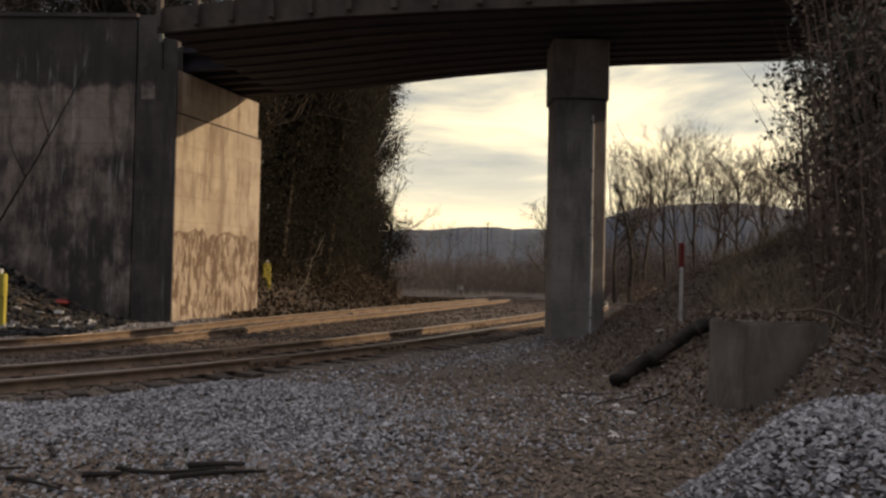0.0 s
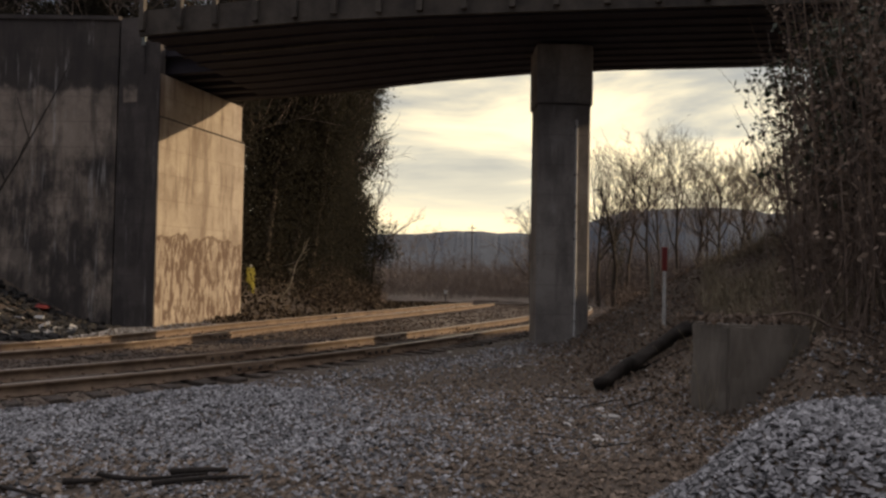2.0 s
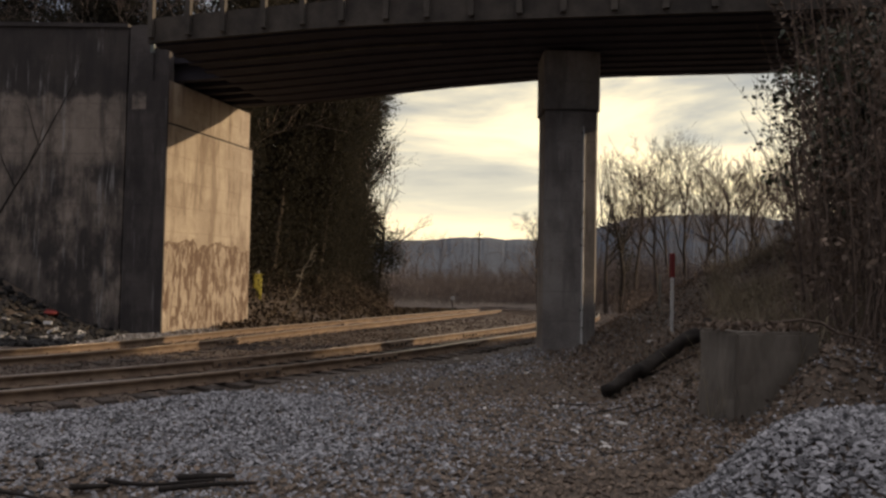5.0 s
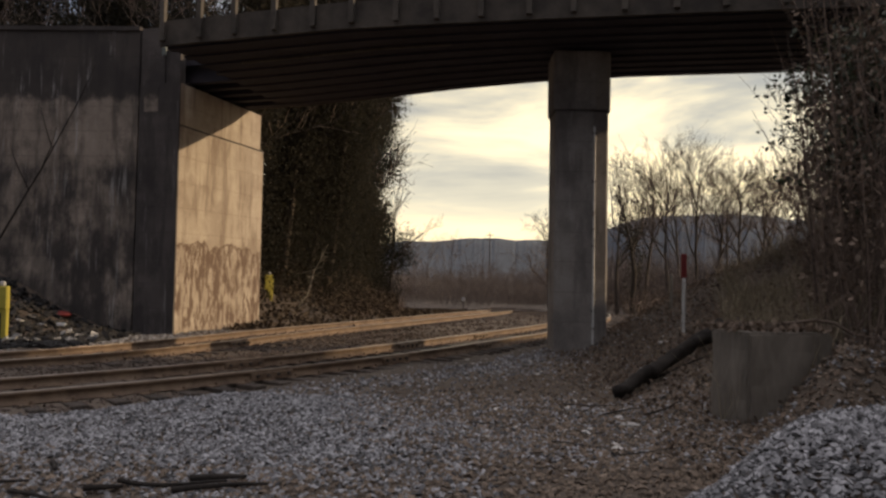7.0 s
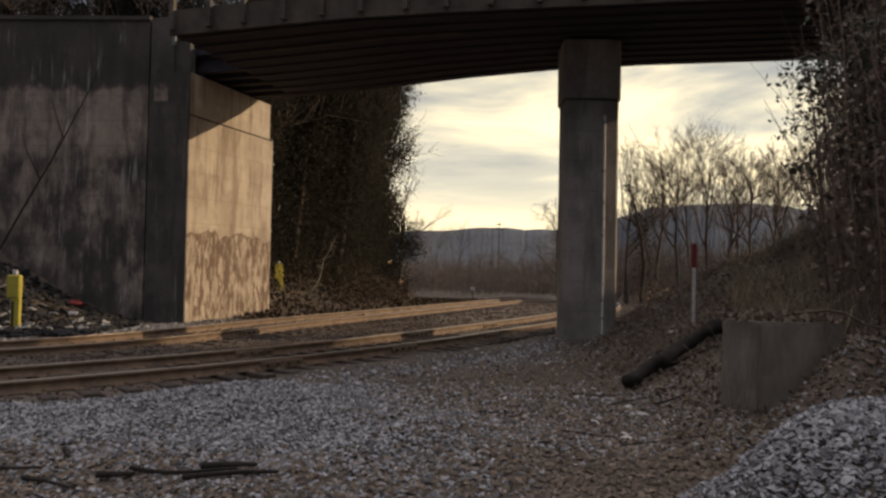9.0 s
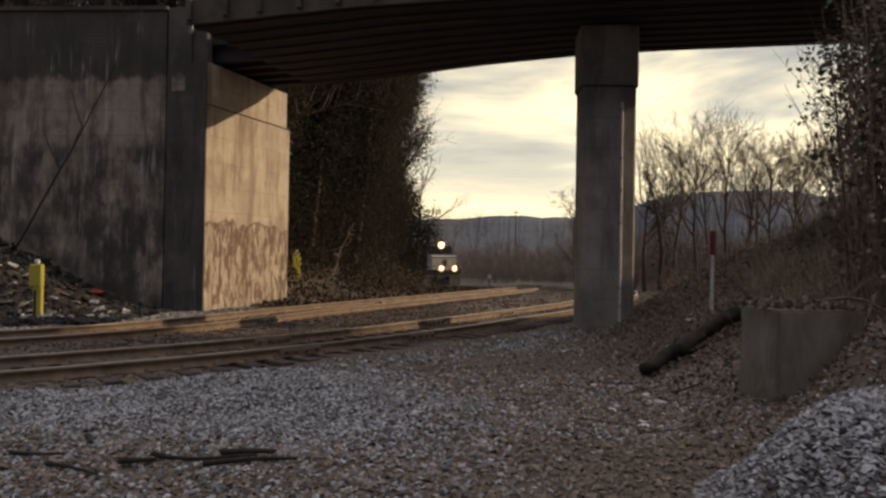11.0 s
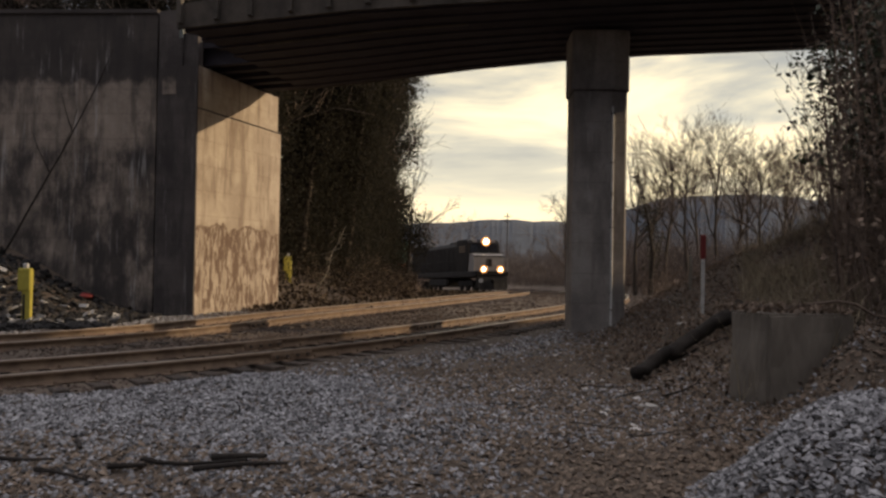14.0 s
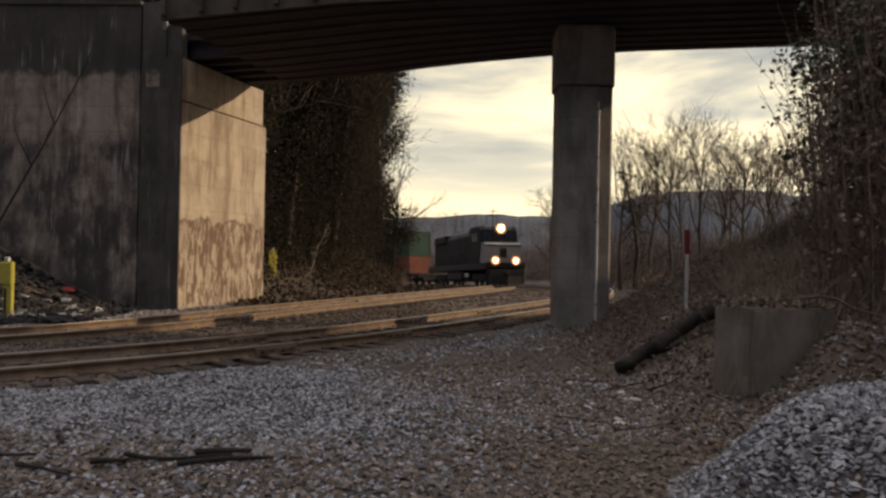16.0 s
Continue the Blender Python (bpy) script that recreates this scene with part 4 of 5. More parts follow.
def thicket(name, seed, n, region, keep, height, label, leaves=0, leaf=0.07, mat=None, twig=0.008, leafmat=None, arms=3, thin=1.0):
    """Tangled stems with side twigs, and dead leaves hung in them: one mass of brush."""
    rng = np.random.default_rng(seed)
    x, y = scatter(rng, n, *region, keep)
    z = ground_z(x, y)
    h = height(x, y) * rng.uniform(0.55, 1.1, len(x))
    paths, spots = [], []
    for a, b, c, d in zip(x, y, z, h):
        st = limb(rng, (a, b, c - 0.1), (rng.normal() * 0.16 + 0.05, rng.normal() * 0.2, 1), d, 0.10, 6)
        paths.append((st, twig * (0.7 + d * 0.25) * thin, twig * 0.4))
        for _ in range(arms):
            i = rng.integers(1, 5)
            tw = limb(rng, st[i], rng.normal(size=3) + np.array([0, 0, 0.6]), min(d * rng.uniform(0.2, 0.45), 0.9 if d < 7 and twig < 0.01 else 9.0), 0.2, 4)
            paths.append((tw, twig * 0.7, twig * 0.3))
            spots.append(tw[rng.integers(1, 4)])
        spots.append(st[rng.integers(2, 6)])
    ob = new(name, raw_mesh(name, *tubes(paths, 3), mat or M_TWIG))
    tagged(ob, label, "brush", kind="stuff")
    if leaves:
        sp = np.array(spots)[rng.integers(0, len(spots), leaves)] + rng.normal(size=(leaves, 3)) * 0.22
        sp = sp[keep(sp[:, 0] + 0.35, sp[:, 1])]
        lf = new("dead_leaves" if leafmat is None else "leaves", raw_mesh("leaves", *leaf_quads(sp, leaf, rng, 0.5), leafmat or M_DEADLEAF))
        lf.parent = ob
        tagged(lf, "", kind="stuff")
    return ob


# brush on the right bank: tall and dense, with low growth at its foot
# its near end, out of view, is added to shade the foreground
thicket("brush_thicket", 300, 3600, (5.0, 15.0, 4.5, 17.8), lambda x, y: (x > 0.49 * y + 0.2 * np.sin(y * 2.1) + 1.3 * smooth(11, 6, y)) & (x > 5.3), lambda x, y: 3.6 + 2.4 * smooth(0.45, 0.6, x / y),
        "dense brown bare brush and vines on the bank", 85000, 0.10)
thicket("brush_thicket", 301, 800, (3.6, 12.0, 10.0, 17.6), lambda x, y: (x > 0.41 * y) & (x > 4.4), lambda x, y: 0.5 + 1.9 * smooth(0.44, 0.52, x / y),
        "low brown brush at the foot of the bank", 2500, 0.07)
# brush on the left bank and beside the line
thicket("brush_thicket", 302, 3200, (-16, 2, 27, 60), lambda x, y: (x < track_x(FAR, y) - 2.6 - 0.012 * y) & (x < -0.048 * y - 0.25) & (x > -0.27 * y) & ~((x > -8.6) & (y < 31.2)), lambda x, y: 0.5 + 1.2 * smooth(3, 9, track_x(FAR, y) - x),
        "dark undergrowth on the slope below the ivy-clad trees", 60000, 0.11, leafmat=M_DARKLITTER, twig=0.010)
# brush beyond the bridge on the right
thicket("brush_thicket", 303, 2600, (6, 34, 25, 62), lambda x, y: (x > track_x(NEAR, y) + 2.6) & (x > 0.17 * y) & (x < 0.6 * y), lambda x, y: 0.5 + 0.05 * (y - 26),
        "brown scrub beyond the bridge", 14000, 0.10, twig=0.014)
thicket("brush_thicket", 306, 1500, (10, 42, 50, 84), lambda x, y: (x > 0.20 * y) & (x < 0.52 * y) & (x > track_x(NEAR, y) + 3.5), lambda x, y: 4.2 + 1.6 * np.sin(x * 0.5) * np.sin(y * 0.31),
        "bare brown understorey below the line of trees", 5000, 0.14, mat=M_FARTWIG, twig=0.017, arms=7)
# bramble on the soil beside the old block
thicket("bramble", 307, 230, (4.45, 6.6, 7.5, 10.2), lambda x, y: x > 4.45, lambda x, y: 0.42 + 0 * x, "low dead bramble on the soil beside the block", 1500, 0.05, twig=0.006)
# far woods
thicket("far_woods", 304, 6500, (-60, 150, 86, 230), lambda x, y: (x > -0.09 * y) & (x < 0.6 * y) & ((x > track_x(FAR, y) + 10) | (y > 118)), lambda x, y: 5.5 + 2.0 * np.sin(x * 0.21) * np.sin(y * 0.13) + 3.0 * smooth(0.1, 0.17, x / y),
        "far bare brown woods down the line", 0, mat=M_FARTWIG, twig=0.024, arms=10)
thicket("far_woods", 305, 5000, (-16, 34, 62, 122), lambda x, y: (x > track_x(NEAR, y) + 3.2) & (x < 0.3 * y), lambda x, y: 2.9 + 0.6 * np.sin(x * 0.7) * np.sin(y * 0.3), "bare brown scrub beside the curve", 7000, 0.15, mat=M_FARTWIG, twig=0.015, arms=7)


def evergreen_bush(seed, x, y):
    rng = np.random.default_rng(seed)
    t = thing("evergreen_bush", "glossy-leaved evergreen bush overhanging the bank", "bush", at(x, y, 0.1), "evergreen bushes")
    base = np.array([0, 0, 0.0])
    stems, cs = [], []
    for k in range(16):
        st = limb(rng, base + rng.normal(size=3) * (0.3, 0.3, 0), (rng.normal() * 0.14, rng.normal() * 0.16, 1), rng.uniform(2.6, 4.1), 0.10, 7)
        stems.append((st, 0.03, 0.008))
        for _ in range(9):
            i = rng.integers(3, 7)
            tw = limb(rng, st[i], rng.normal(size=3) + (0, 0, 0.3), rng.uniform(0.3, 0.9), 0.2, 4)
            stems.append((tw, 0.008, 0.004))
            for _ in range(26):
                cs.append(tw[rng.integers(1, 4)] + rng.normal(size=3) * 0.16)
    a = new("stem", raw_mesh("stem", *tubes(stems, 4), M_BARK))
    a.parent = t
    tagged(a, kind="stuff")
    b = new("foliage", raw_mesh("foliage", *leaf_quads(cs, 0.13, rng, 0.2), M_GLOSSLEAF))
    b.parent = t


for seed, x, y in ((320, 7.75, 13.2), (321, 8.3, 14.2), (322, 8.0, 12.4), (323, 8.6, 13.4), (324, 8.0, 11.8), (325, 9.0, 14.6)):
    evergreen_bush(seed, x, y)


def arching_stems():
    """Long bare saplings that lean out over the opening."""
    rng = np.random.default_rng(330)
    for k, d, h, lean in ((0.45, 11.5, 4.6, -0.09), (0.465, 12.2, 6.3, -0.07), (0.485, 11.0, 6.0, -0.04), (0.455, 13, 3.9, -0.10), (0.50, 11.3, 6.5, -0.05), (0.53, 10.6, 6.2, -0.05)):
        m = beside(k + 0.035, d)
        t = thing("sapling", "thin bare sapling leaning out over the slope", "sapling", m, "saplings on the bank")
        g = np.linspace(0, 1, 10)
        st = np.stack([lean * h * g ** 1.7, 0.05 * h * g, -0.1 + h * g], 1) + np.cumsum(rng.normal(size=(10, 3)) * 0.018, 0)
        a = new("stem", raw_mesh("stem", *tubes([(st, 0.022, 0.006)], 5), M_TWIG))
        a.parent = t
        tw = [(limb(rng, st[rng.integers(3, 9)], rng.normal(size=3) * (1, 1, 0.5) + (0, 0, 0.9), rng.uniform(0.3, 0.8), 0.14, 5), 0.007, 0.003) for _ in range(12)]
        b = new("twig", raw_mesh("twig", *tubes(tw, 3), M_TWIG))
        b.parent = t
        tagged(b, kind="stuff")


arching_stems()


def pale_vine():
    rng = np.random.default_rng(340)
    t = thing("bleached_vine", "pale bleached bare vine climbing through the undergrowth", "vine", beside(-0.175, 31))
    st = limb(rng, (-0.5, 0, 0.1), (0.3, 0, 1), 3.0, 0.16, 9)
    ps = [(st, 0.035, 0.012)] + [(limb(rng, st[rng.integers(1, 8)], rng.normal(size=3) + (0, -0.4, 0.4), rng.uniform(0.3, 0.8), 0.3, 5), 0.018, 0.006) for _ in range(14)]
    a = new("stem", raw_mesh("stem", *tubes(ps, 4), M_PALETWIG))
    a.parent = t


pale_vine()


def wall_sapling():
    rng = np.random.default_rng(350)
    t = thing("sapling", "thin dark bare sapling leaning against the wing wall", "sapling", at(-13.65, 22.45))
    st = limb(rng, (0, 0, -0.2), (0.54, 0.0, 1), 7.0, 0.035, 11)
    st[:, 1] = np.minimum(st[:, 1], 0.06)
    ps = [(st, 0.040, 0.010)] + [(limb(rng, st[i], (0.5 * s, -0.1, 1), 1.4, 0.1, 5), 0.02, 0.006) for i, s in ((4, -1), (5, 1), (6, -1), (7, 1))]
    a = new("stem", raw_mesh("stem", *tubes(ps, 5), M_LOG))
    a.parent = t


wall_sapling()

# ---------------- ties, fastenings, stones ----------------
def along(line, s):
    a = arc(line)
    p = np.array([np.interp(s, a, line[:, 0]), np.interp(s, a, line[:, 1])])
    q = np.array([np.interp(s + 0.2, a, line[:, 0]), np.interp(s + 0.2, a, line[:, 1])])
    d = (q - p) / np.linalg.norm(q - p)
    return p, d


def fit_track(tr, line, y0, y1):
    tie = finish(box(B(), -1.3, 1.3, -0.11, 0.11, -0.17, 0.0, 0.012), "tie", M_TIE)
    plate = finish(box(B(), -0.18, 0.18, -0.09, 0.09, 0.0, 0.016, 0.004), "tie_plate", M_RUST)
    spike = finish(box(B(), -0.02, 0.02, -0.02, 0.02, 0.0, 0.05, 0.006), "spike", M_RUST)
    a = arc(line)
    s0, s1 = np.interp([y0, y1], line[:, 1], a)
    rng = np.random.default_rng(5)
    for k, s in enumerate(np.arange(s0, s1, 0.52)):
        p, d = along(line, s)
        yaw = math.atan2(d[1], d[0]) - math.pi / 2 + rng.normal() * 0.012
        z = float(grade(p[1])) + 0.026 + rng.normal() * 0.003
        o = new("tie", tie)
        o.parent = tr
        o.matrix_basis = Matrix.Translation((p[0], p[1], z)) @ Matrix.Rotation(yaw, 4, "Z")
        if p[1] < 26:
            for off in (-0.75, 0.75):
                q = new("tie_plate", plate)
                q.parent = o
                q.location = (off, 0, 0.001)
                for sx in (-0.12, 0.12):
                    w = new("spike", spike)
                    w.parent = o
                    w.location = (off + sx, 0.05 * (1 if sx > 0 else -1), 0.012)


fit_track(NEAR_THING, NEAR, 3.0, 44)
fit_track(FAR_THING, FAR, 4.0, 60)


def joint_bar(tr, line, y, side):
    """A bolted joint: two bars clamped to the rail's web."""
    a = arc(line)
    p, d = along(line, float(np.interp(y, line[:, 1], a)))
    yaw = math.atan2(d[1], d[0]) - math.pi / 2
    m = Matrix.Translation((p[0], p[1], float(grade(p[1])) + 0.03)) @ Matrix.Rotation(yaw, 4, "Z")
    for sx in (-1, 1):
        bm = box(B(), side * 0.75 + sx * 0.034 - 0.02, side * 0.75 + sx * 0.034 + 0.02, -0.45, 0.45, 0.02, 0.13, 0.012, m)
        bar_ob = part("joint_bar", bm, M_RUST, tr, "rusty bolted joint bar")
        for k in range(4):
            bb = B()
            y0 = -0.33 + 0.22 * k
            rod(bb, m @ Vector((side * 0.75 + sx * 0.05, y0, 0.075)), m @ Vector((side * 0.75 + sx * 0.095, y0, 0.075)), 0.026, sides=6)
            part("bolt", bb, M_TIE, bar_ob)


for y, side in ((13.4, 1), (13.9, -1), (16.1, 1), (18.6, -1), (19.6, 1), (22.3, -1)):
    joint_bar(NEAR_THING, NEAR, y, side)
joint_bar(FAR_THING, FAR, 19.0, 1)

ICO = bmesh.new()
bmesh.ops.create_icosphere(ICO, subdivisions=1, radius=1.0)
ICO_V = np.array([v.co[:] for v in ICO.verts])
ICO_F = np.array([[v.index for v in f.verts] for f in ICO.faces])
ICO.free()
OCT_V = np.array([(1, 0, 0), (-1, 0, 0), (0, 1, 0), (0, -1, 0), (0, 0, 1), (0, 0, -1)], float)
OCT_F = np.array([(0, 2, 4), (2, 1, 4), (1, 3, 4), (3, 0, 4), (2, 0, 5), (1, 2, 5), (3, 1, 5), (0, 3, 5)])


def stones(name, seed, x, y, size, mat, label, shape=0, sit=0.35, lift=None):
    """Broken stones lying on the ground, each with its own outline and turn, as one mass."""
    rng = np.random.default_rng(seed)
    v0, f0 = ((ICO_V, ICO_F), (OCT_V, OCT_F))[shape]
    n, k = len(x), len(v0)
    v = v0[None] * rng.uniform(0.5, 1.3, (n, k, 1))
    v = v * (rng.uniform(0.55, 1.15, (n, 1, 3)) * np.array([1.15, 0.95, 0.7])) * np.asarray(size).reshape(-1, 1, 1)
    t = rng.uniform(0, 6.283, n)
    ax = rng.normal(size=(n, 2)) * 0.5
    c, s = np.cos(t)[:, None], np.sin(t)[:, None]
    px, py, pz = v[..., 0] * c - v[..., 1] * s, v[..., 0] * s + v[..., 1] * c, v[..., 2]
    pz = pz + px * ax[:, :1] * 0.6 + py * ax[:, 1:] * 0.6
    z = ground_z(x, y) + np.asarray(size) * sit + (0 if lift is None else lift)
    w = np.stack([px + x[:, None], py + y[:, None], pz + z[:, None]], -1)
    me = raw_mesh(name, w.reshape(-1, 3), (f0[None] + (np.arange(n) * k)[:, None, None]).reshape(-1, 3), mat)
    me.polygons.foreach_set("use_smooth", np.zeros(len(me.polygons), bool))
    return tagged(new(name, me), label, "gravel", kind="stuff")


def vnoise(x, y, s, o=0.0):
    return np.array([noise.noise((a * s + o, b * s - o, 0.3)) for a, b in zip(x, y)])


def from_line(line, x, y):
    """Distance of ground points from a track's centre line."""
    near = line[(line[:, 1] > -5) & (line[:, 1] < 95)]
    out = np.empty(len(x))
    for i in range(0, len(x), 4000):
        out[i:i + 4000] = np.sqrt(((x[i:i + 4000, None] - near[:, 0]) ** 2 + (y[i:i + 4000, None] - near[:, 1]) ** 2).min(1))
    return out


def gravel():
    rng = np.random.default_rng(400)

    def in_view(x, y):
        return np.abs(x) < 0.63 * y + 0.4

    # near ground: grey ballast, thinning to brown dirt towards the bank
    n = 70000
    x, y = rng.uniform(-7, 6.4, n), rng.uniform(4.9, 11.5, n)
    brown = smooth(-1.2, 1.4, x + 0.25 * (y - 8) + 0.9 * vnoise(x, y, 0.7)) * 0.8 + 0.62 * smooth(7.9, 6.2, y)
    pick = rng.uniform(size=n)
    heap = np.hypot((x - 3.3) / 1.65, (y - 5.35) / 1.45) < 0.93
    off_track = (x > track_x(NEAR, y)) & (from_line(NEAR, x, y) > 1.38)
    keep = in_view(x, y) & off_track & ~heap & (pick > brown * 0.2)
    grey = rng.uniform(size=n) > brown * 0.85
    for flag, nm, mt, lb in ((grey, "ballast", M_STONE, "loose grey crushed stone ballast"), (~grey, "dirty_gravel", M_BROWNSTONE, "dirty brown gravel trodden into the ground")):
        k = keep & flag
        stones(nm, 401, x[k], y[k], rng.uniform(0.016, 0.042, k.sum()), mt, lb, 1)
    # stained ballast packed round the ties
    n = 9000
    x, y = rng.uniform(-9, 1, n), rng.uniform(4.5, 11.5, n)
    k = in_view(x, y) & (from_line(NEAR, x, y) < 1.5) | in_view(x, y) & (x < track_x(NEAR, y))
    stones("rusty_ballast", 405, x[k], y[k], rng.uniform(0.025, 0.05, k.sum()), M_RUSTBALLAST, "rust-stained brown ballast packed round the ties", 1, sit=0.1)
    # farther ground
    n = 34000
    x, y = rng.uniform(-12, 9, n), rng.uniform(11.5, 24, n)
    brown = smooth(-2.0, 1.2, x - track_x(NEAR, y) - 4.5 + 0.8 * vnoise(x, y, 0.6))
    keep = in_view(x, y) & (ground_z(x, y) < 1.4) & (rng.uniform(size=n) > brown * 0.35) & ~((x < -8.7) & (y > 17))
    lift = np.where(np.abs(x - track_x(NEAR, y)) < 2.2, -0.03, 0.0)
    grey = rng.uniform(size=n) > brown * 0.9
    rusty = np.minimum(from_line(NEAR, x, y), from_line(FAR, x, y)) < 1.5 + rng.normal(size=n) * 0.25
    rusty |= (x < track_x(NEAR, y)) & (x > track_x(FAR, y))
    for flag, nm, mt, lb in ((grey & ~rusty, "ballast", M_STONE, "loose grey crushed stone ballast"), (~grey & ~rusty, "dirty_gravel", M_BROWNSTONE, "dirty brown gravel trodden into the ground"),
                             (rusty, "rusty_ballast", M_RUSTBALLAST, "rust-stained brown ballast between the rails")):
        k = keep & flag
        stones(nm, 402, x[k], y[k], rng.uniform(0.022, 0.045, k.sum()), mt, lb, 1, lift=lift[k])
    # ballast along the tracks farther off
    n = 34000
    y = rng.uniform(22, 80, n)
    x = rng.uniform(-9, 12, n)
    keep = (x > track_x(FAR, y) - 2.6) & (x < track_x(NEAR, y) + 2.4)
    stones("ballast", 403, x[keep], y[keep], rng.uniform(0.03, 0.06, keep.sum()) * np.interp(y[keep], [40, 80], [1, 2.2]), M_RUSTBALLAST, "rust-stained brown ballast along the curve", 1)
    # the heap of fresh stone
    n = 21000
    x, y = rng.uniform(1.2, 5.4, n), rng.uniform(4.2, 6.9, n)
    d = np.hypot((x - 3.3) / 1.65, (y - 5.35) / 1.45)
    keep = (d < 1.02) & in_view(x, y)
    stones("stone_heap", 404, x[keep], y[keep], rng.uniform(0.018, 0.044, keep.sum()), M_STONE, "heap of clean grey crushed stone", 1)


gravel()


def pale_rocks():
    rng = np.random.default_rng(410)
    n = 0
    while n < 52:
        y = rng.uniform(8.2, 17)
        x = rng.uniform(0.03, 0.30) * y
        if ground_z(x, y) > 0.9:
            continue
        r = rng.uniform(0.018, 0.05) * (1.6 if n < 5 else 1)
        if n == 0:
            x, y, r = 2.25, 9.35, 0.085
        elif n == 1:
            x, y, r = 2.55, 9.1, 0.05
        bm = B()
        bmesh.ops.create_icosphere(bm, subdivisions=2, radius=r)
        o = rng.uniform(0, 50)
        for v in bm.verts:
            v.co *= 1 + 0.45 * noise.noise(v.co / r * 0.9 + Vector((o, 0, 0)))
            v.co.z *= 0.45
            v.co.x *= 1.4
        ob = part("pale_rock", bm, M_PALE)
        ob.matrix_basis = pose(x, y, float(ground_z(x, y)) + r * 0.25, rng.uniform(-12, 12), rng.uniform(-12, 12), rng.uniform(0, 180))
        tagged(ob, "pale broken rock lying on the brown gravel", "rock", "pale rocks")
        n += 1


pale_rocks()


def ground_cover():
    """Dead leaves and dry grass on the slope at the right, and sticks on the gravel."""
    rng = np.random.default_rng(420)
    n = 44000
    x, y = rng.uniform(2.2, 12, n), rng.uniform(6.8, 24, n)
    foot = np.interp(y, [p[0] for p in BANK_FOOT], [p[1] for p in BANK_FOOT])
    k = (x > foot + rng.normal(size=n) * 0.6) & (x < 0.62 * y)
    x, y = x[k], y[k]
    c = np.stack([x, y, ground_z(x, y) + rng.uniform(0.0, 0.05, len(x))], 1)
    v, f = leaf_quads(c, 0.075, rng, -0.1)
    tagged(new("leaf_litter", raw_mesh("leaf_litter", v, f, M_DEADLEAF)), "dead brown leaf litter covering the bank", "leaves", kind="stuff")
    n = 26000
    x, y = rng.uniform(3.0, 12, n), rng.uniform(8.6, 21, n)
    k = (x > 0.36 * y) & (x < 0.62 * y) & (vnoise(x, y, 0.5) > -0.15)
    x, y = x[k], y[k]
    z = ground_z(x, y)
    h = rng.uniform(0.12, 0.6, len(x))
    lean = rng.normal(size=(len(x), 2)) * 0.4
    t = rng.uniform(0, 3.14, len(x))
    w = 0.006
    dx, dy = np.cos(t) * w, np.sin(t) * w
    v = np.stack([np.stack([x - dx, y - dy, z - 0.02], 1), np.stack([x + dx, y + dy, z - 0.02], 1),
                  np.stack([x + dx * .4 + lean[:, 0] * h, y + dy * .4 + lean[:, 1] * h, z + h], 1), np.stack([x - dx * .4 + lean[:, 0] * h, y - dy * .4 + lean[:, 1] * h, z + h], 1)], 1)
    tagged(new("dry_grass", raw_mesh("dry_grass", v.reshape(-1, 3), np.arange(4 * len(x)).reshape(-1, 4), M_DRYGRASS)), "thin dry winter grass on the bank", "grass", kind="stuff")


ground_cover()


def slope_litter():
    """Dead leaves on the left slope and on top of the old block."""
    rng = np.random.default_rng(430)
    n = 30000
    x, y = rng.uniform(-12, 3, n), rng.uniform(24.5, 62, n)
    k = (x < track_x(FAR, y) - 2.1 + rng.normal(size=n) * 0.4) & (x > -0.28 * y)
    x, y = x[k], y[k]
    c = np.stack([x, y, ground_z(x, y) + rng.uniform(0.0, 0.12, len(x))], 1)
    tagged(new("leaf_litter", raw_mesh("leaf_litter", *leaf_quads(c, 0.17, rng, -0.1), M_DARKLITTER)), "dead leaves and low growth on the cutting slope", "leaves", kind="stuff")
    n = 900
    c = np.stack([rng.uniform(3.25, 4.36, n), rng.uniform(8.62, 9.5, n), 1.225 + rng.uniform(0, 0.05, n)], 1)
    tagged(new("leaf_litter", raw_mesh("leaf_litter", *leaf_quads(c, 0.07, rng, -0.1), M_DEADLEAF)), "dead leaves and soil on top of the concrete block", "leaves", kind="stuff")


slope_litter()


def stick(x, y, yaw, length, r, seed, label="dark fallen stick lying on the gravel"):
    rng = np.random.default_rng(seed)
    p = limb(rng, (-length / 2, 0, 0), (1, 0, 0), length, 0.09, 7)
    p[:, 2] = 0
    c, s = math.cos(radians(yaw)), math.sin(radians(yaw))
    gx, gy = x + p[:, 0] * c - p[:, 1] * s, y + p[:, 0] * s + p[:, 1] * c
    p[:, 2] = ground_z(gx, gy) - float(ground_z(x, y)) + r + 0.028
    ob = new("stick", raw_mesh("stick", *tubes([(p, r, r * 0.5)], 6), M_LOG))
    ob.matrix_basis = pose(x, y, float(ground_z(x, y)), 0, 0, yaw)
    tagged(ob, label, "stick", "fallen sticks")


for i, (x, y, yaw, ln, r) in enumerate(((-2.2, 6.3, -12, 0.95, 0.022), (-1.75, 6.12, 2, 0.75, 0.026), (-3.35, 6.75, -48, 0.34, 0.028), (-3.6, 6.35, -5, 0.55, 0.02), (-2.7, 6.2, 20, 0.3, 0.03), (-1.85, 6.5, 4, 0.5, 0.035), (-3.1, 5.95, -8, 0.5, 0.018), (-3.7, 5.85, -25, 0.35, 0.022), (0.5, 9.2, 10, 0.4, 0.008), (1.4, 8.2, -20, 0.5, 0.007), (2.3, 8.0, 24, 1.3, 0.007))):
    stick(x, y, yaw, ln, r, 500 + i)


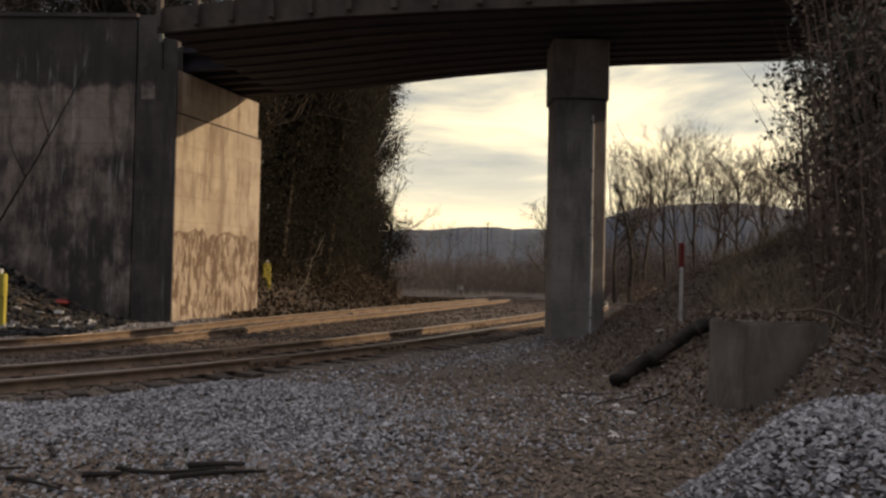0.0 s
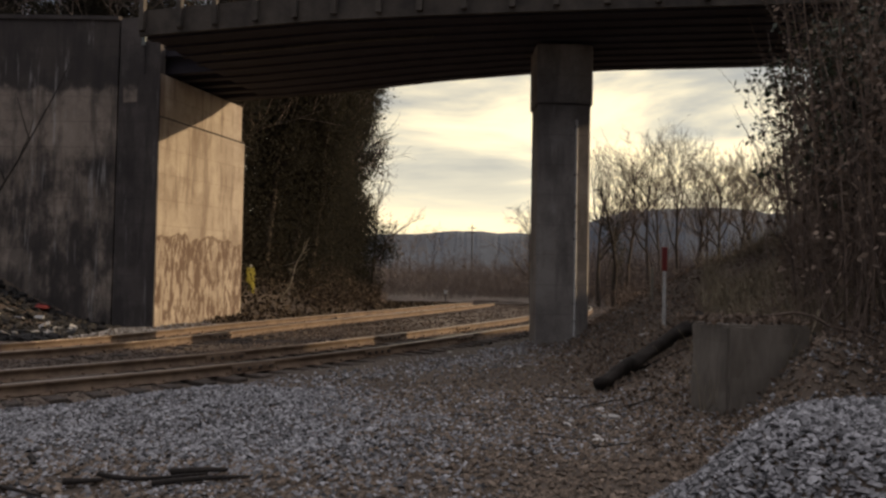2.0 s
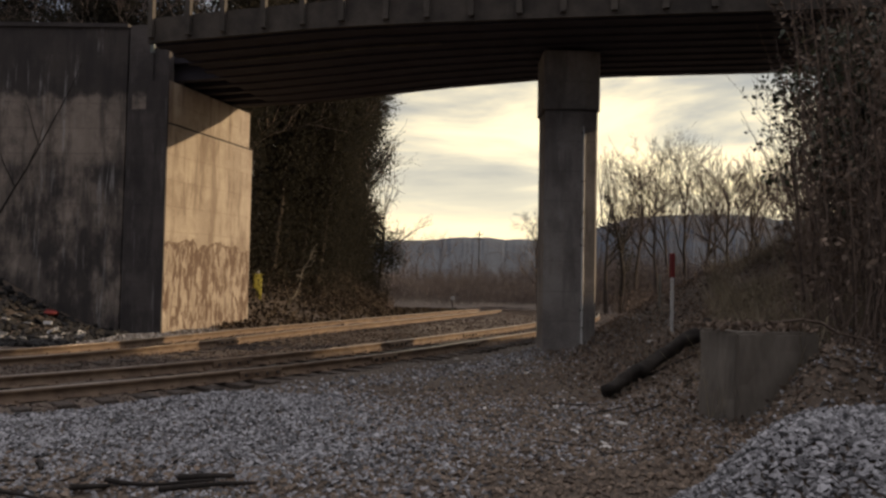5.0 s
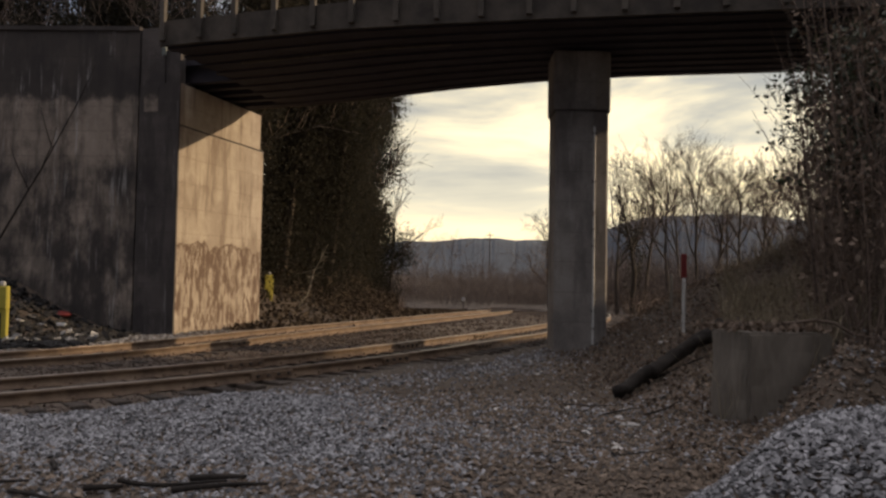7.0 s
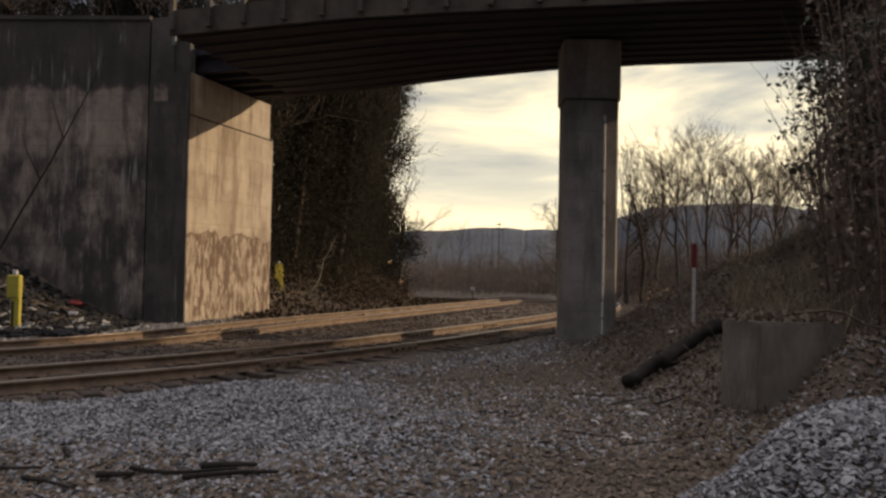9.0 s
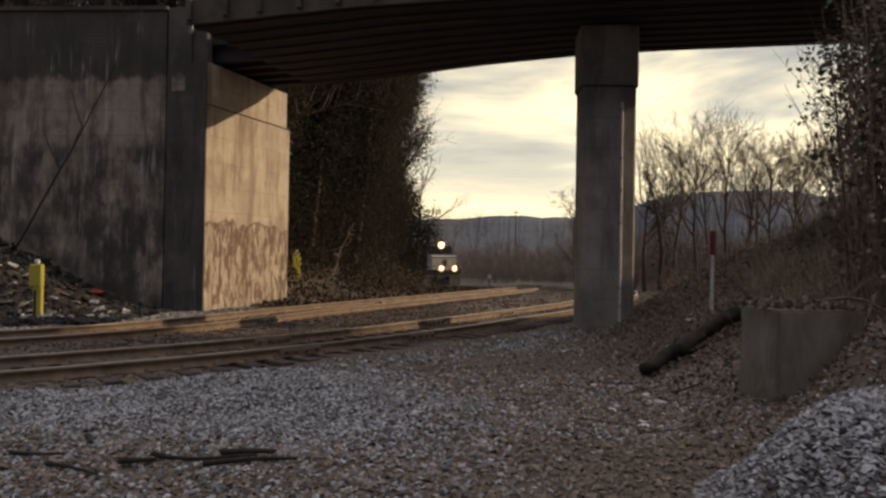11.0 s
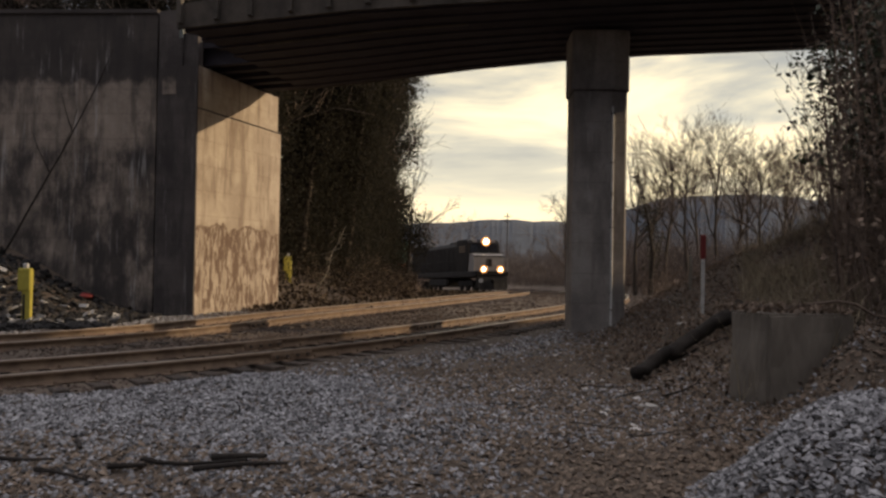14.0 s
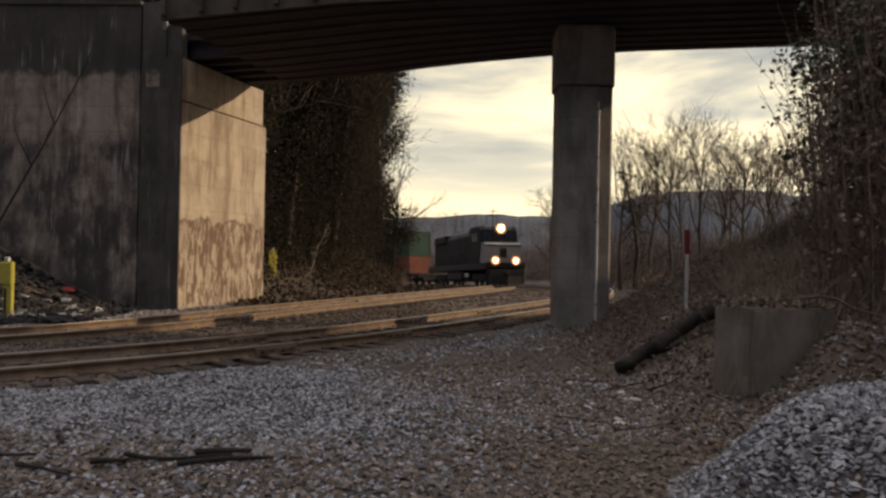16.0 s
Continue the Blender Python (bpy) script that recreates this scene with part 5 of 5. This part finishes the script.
def log():
    rng = np.random.default_rng(520)
    a, b = Vector((2.66, 11.75, float(ground_z(2.66, 11.75)) + 0.12)), Vector((4.85, 13.5, float(ground_z(4.85, 13.5)) + 0.22))
    p = np.array([a.lerp(b, k / 9)[:] for k in range(10)]) + rng.normal(size=(10, 3)) * 0.02
    ob = new("fallen_log", raw_mesh("fallen_log", *tubes([(p, 0.10, 0.12)], 11), M_LOG))
    me = ob.data
    bm = B()
    bm.from_mesh(me)
    bmesh.ops.holes_fill(bm, edges=bm.edges, sides=12)
    bmesh.ops.subdivide_edges(bm, edges=[e for e in bm.edges if e.calc_length() > 0.15], cuts=3)
    for v in bm.verts:
        v.co += Vector((noise.noise(v.co * 3.0), noise.noise(v.co * 3.0 + Vector((9, 0, 0))), noise.noise(v.co * 6.0))) * 0.075
    bm.to_mesh(me)
    bm.free()
    tagged(ob, "dark rotten log lying down the slope", "log")


log()
for i, (x, y, yaw, ln, r) in enumerate(((2.6, 10.4, 42, 1.6, 0.011), (3.1, 10.2, 30, 1.2, 0.012), (3.6, 11.2, 60, 1.5, 0.010), (4.3, 11.4, 20, 1.4, 0.011), (2.2, 10.9, 15, 1.1, 0.009), (4.9, 9.4, -28, 1.9, 0.016), (5.2, 10.2, -40, 1.6, 0.014), (3.9, 12.4, 5, 1.8, 0.02))):
    stick(x, y, yaw, ln, r, 560 + i, "dark fallen branch lying on the bank")


def leaning_branch():
    rng = np.random.default_rng(580)
    xs = np.linspace(3.85, 5.5, 9)
    ys = np.interp(xs, [3.85, 5.5], [9.0, 8.45]) + 0.05 * np.sin(xs * 3)
    zs = np.maximum(np.interp(xs, [3.85, 4.3, 5.5], [1.28, 1.36, 0.95]), ground_z(xs, ys) + 0.03)
    p = np.stack([xs, ys, zs], 1) + rng.normal(size=(9, 3)) * 0.01
    ps = [(p, 0.02, 0.011)] + [(limb(rng, p[i], (0.4, -0.3, s), 0.5, 0.12, 5), 0.009, 0.004) for i, s in ((2, 0.5), (4, 0.9), (6, 0.4))]
    ob = new("fallen_branch", raw_mesh("fallen_branch", *tubes(ps, 5), M_TWIG))
    tagged(ob, "pale bare branch lying from the block onto the bank", "branch")


leaning_branch()


# ---------------- small things ----------------
def marker_post():
    t = thing("marker_post", "thin white marker post with a red top", "post", at(4.72, 15.2, 0.1))
    part("shaft", box(B(), -0.030, 0.030, -0.025, 0.025, 0, 1.22, 0.008), M_WHITE, t, "chipped white shaft")
    part("red_top", box(B(), -0.050, 0.050, -0.035, 0.035, 1.22, 1.70, 0.012), M_RED, t, "red painted top")


marker_post()


def grey_stake():
    ob = part("wooden_stake", box(B(), -0.035, 0.035, -0.03, 0.03, -0.1, 0.8, 0.01), M_PALETWIG)
    ob.matrix_basis = at(5.3, 18.0)
    tagged(ob, "short pale wooden stake", "stake")


grey_stake()


def yellow_marker(m):
    t = thing("yellow_marker", "yellow plastic utility marker post with dark slots", "marker", m, "yellow markers")
    part("leg", box(B(), -0.06, 0.165, -0.06, 0.06, -0.2, 0.85, 0.02), M_YELLOW, t)
    part("body", box(B(), -0.17, 0.17, -0.08, 0.08, 0.78, 1.36, 0.03), M_YELLOW, t)
    part("cap", box(B(), -0.05, 0.07, -0.05, 0.05, 1.36, 1.48, 0.02), M_WHITE, t, "pale cap")
    part("slot", box(B(), -0.03, 0.03, -0.066, -0.055, 0.05, 0.7), M_NEARBLACK, t, "dark slot")
    return t


yellow_marker(at(-10.96, 19.0))
yellow_marker(at(-6.98, 30.4, 0.42) @ pose(0, 0, 0, 0, 0, 25))


def debris():
    rng = np.random.default_rng(540)
    # near-black rubbish heap against the wall
    n = 4600
    x, y = rng.uniform(-16, -8.0, n), rng.uniform(15.6, 22.4, n)
    k = (from_line(FAR, x, y) > 1.75) & (x < -8.6) & (y > 17.4 - 0.45 * (x + 8.6) * (x < -12))
    x, y, n = x[k], y[k], int(k.sum())
    ob = stones("rubbish_heap", 541, x, y, rng.uniform(0.04, 0.13, n), M_NEARBLACK, "black rubbish heaped against the wing wall", 0)
    for k in range(46):
        x, y = rng.uniform(-13.5, -8.9), rng.uniform(18.4, 21.3)
        bm = box(B(), -rng.uniform(0.04, 0.22), rng.uniform(0.04, 0.22), -0.05, 0.05, -0.012, 0.02, 0.006)
        o = part("scrap", bm, M_SCRAP if k % 3 else M_WHITE)
        o.matrix_basis = pose(x, y, float(ground_z(x, y)) + 0.09, rng.uniform(-40, 60), rng.uniform(-30, 30), rng.uniform(-60, 60))
        tagged(o, "pale flat scrap thrown on the rubbish heap", "scrap", "scraps on the rubbish heap")
    bm = B()
    bmesh.ops.create_icosphere(bm, subdivisions=3, radius=0.2)
    for v in bm.verts:
        v.co *= 1 + 0.3 * noise.noise(v.co * 4)
        v.co.z *= 0.45
        v.co.x *= 1.3
    o = part("red_bag", bm, M_RED)
    o.matrix_basis = at(-10.9, 21.9, -0.06)
    tagged(o, "crumpled dark red bag on the rubbish heap", "bag")


debris()


def power_pole():
    t = thing("power_pole", "far thin power pole with crossarms", "pole", beside(0.0575, 330))
    p = B()
    rod(p, (0, 0, -2), (0, 0, 24.0), 0.28, 0.16)
    part("pole", p, M_LOG, t)
    for z in (20.5, 22.4):
        part("crossarm", box(B(), -1.6, 1.6, -0.12, 0.12, z, z + 0.3), M_LOG, t)


power_pole()


def line_signal():
    t = thing("track_marker", "small pale round trackside marker beside the curve", "marker", at(float(track_x(FAR, 46.0)) - 2.0, 46.0))
    part("stake", rod(B(), (0, 0, -0.1), (0, 0, 0.75), 0.03), M_UNDER, t)
    part("disc", rod(B(), (0, -0.02, 0.85), (0, 0.02, 0.85), 0.13, sides=16), M_WHITE, t, "pale disc")


line_signal()


def motions():
    speed = 4.9
    times = [0.5 * k for k in range(33)]
    for ob, off, length in TRAIN:
        walk(ob, [(t, rail_pose(FRONT_S + (16.0 - t) * speed + off, length)) for t in times])


motions()
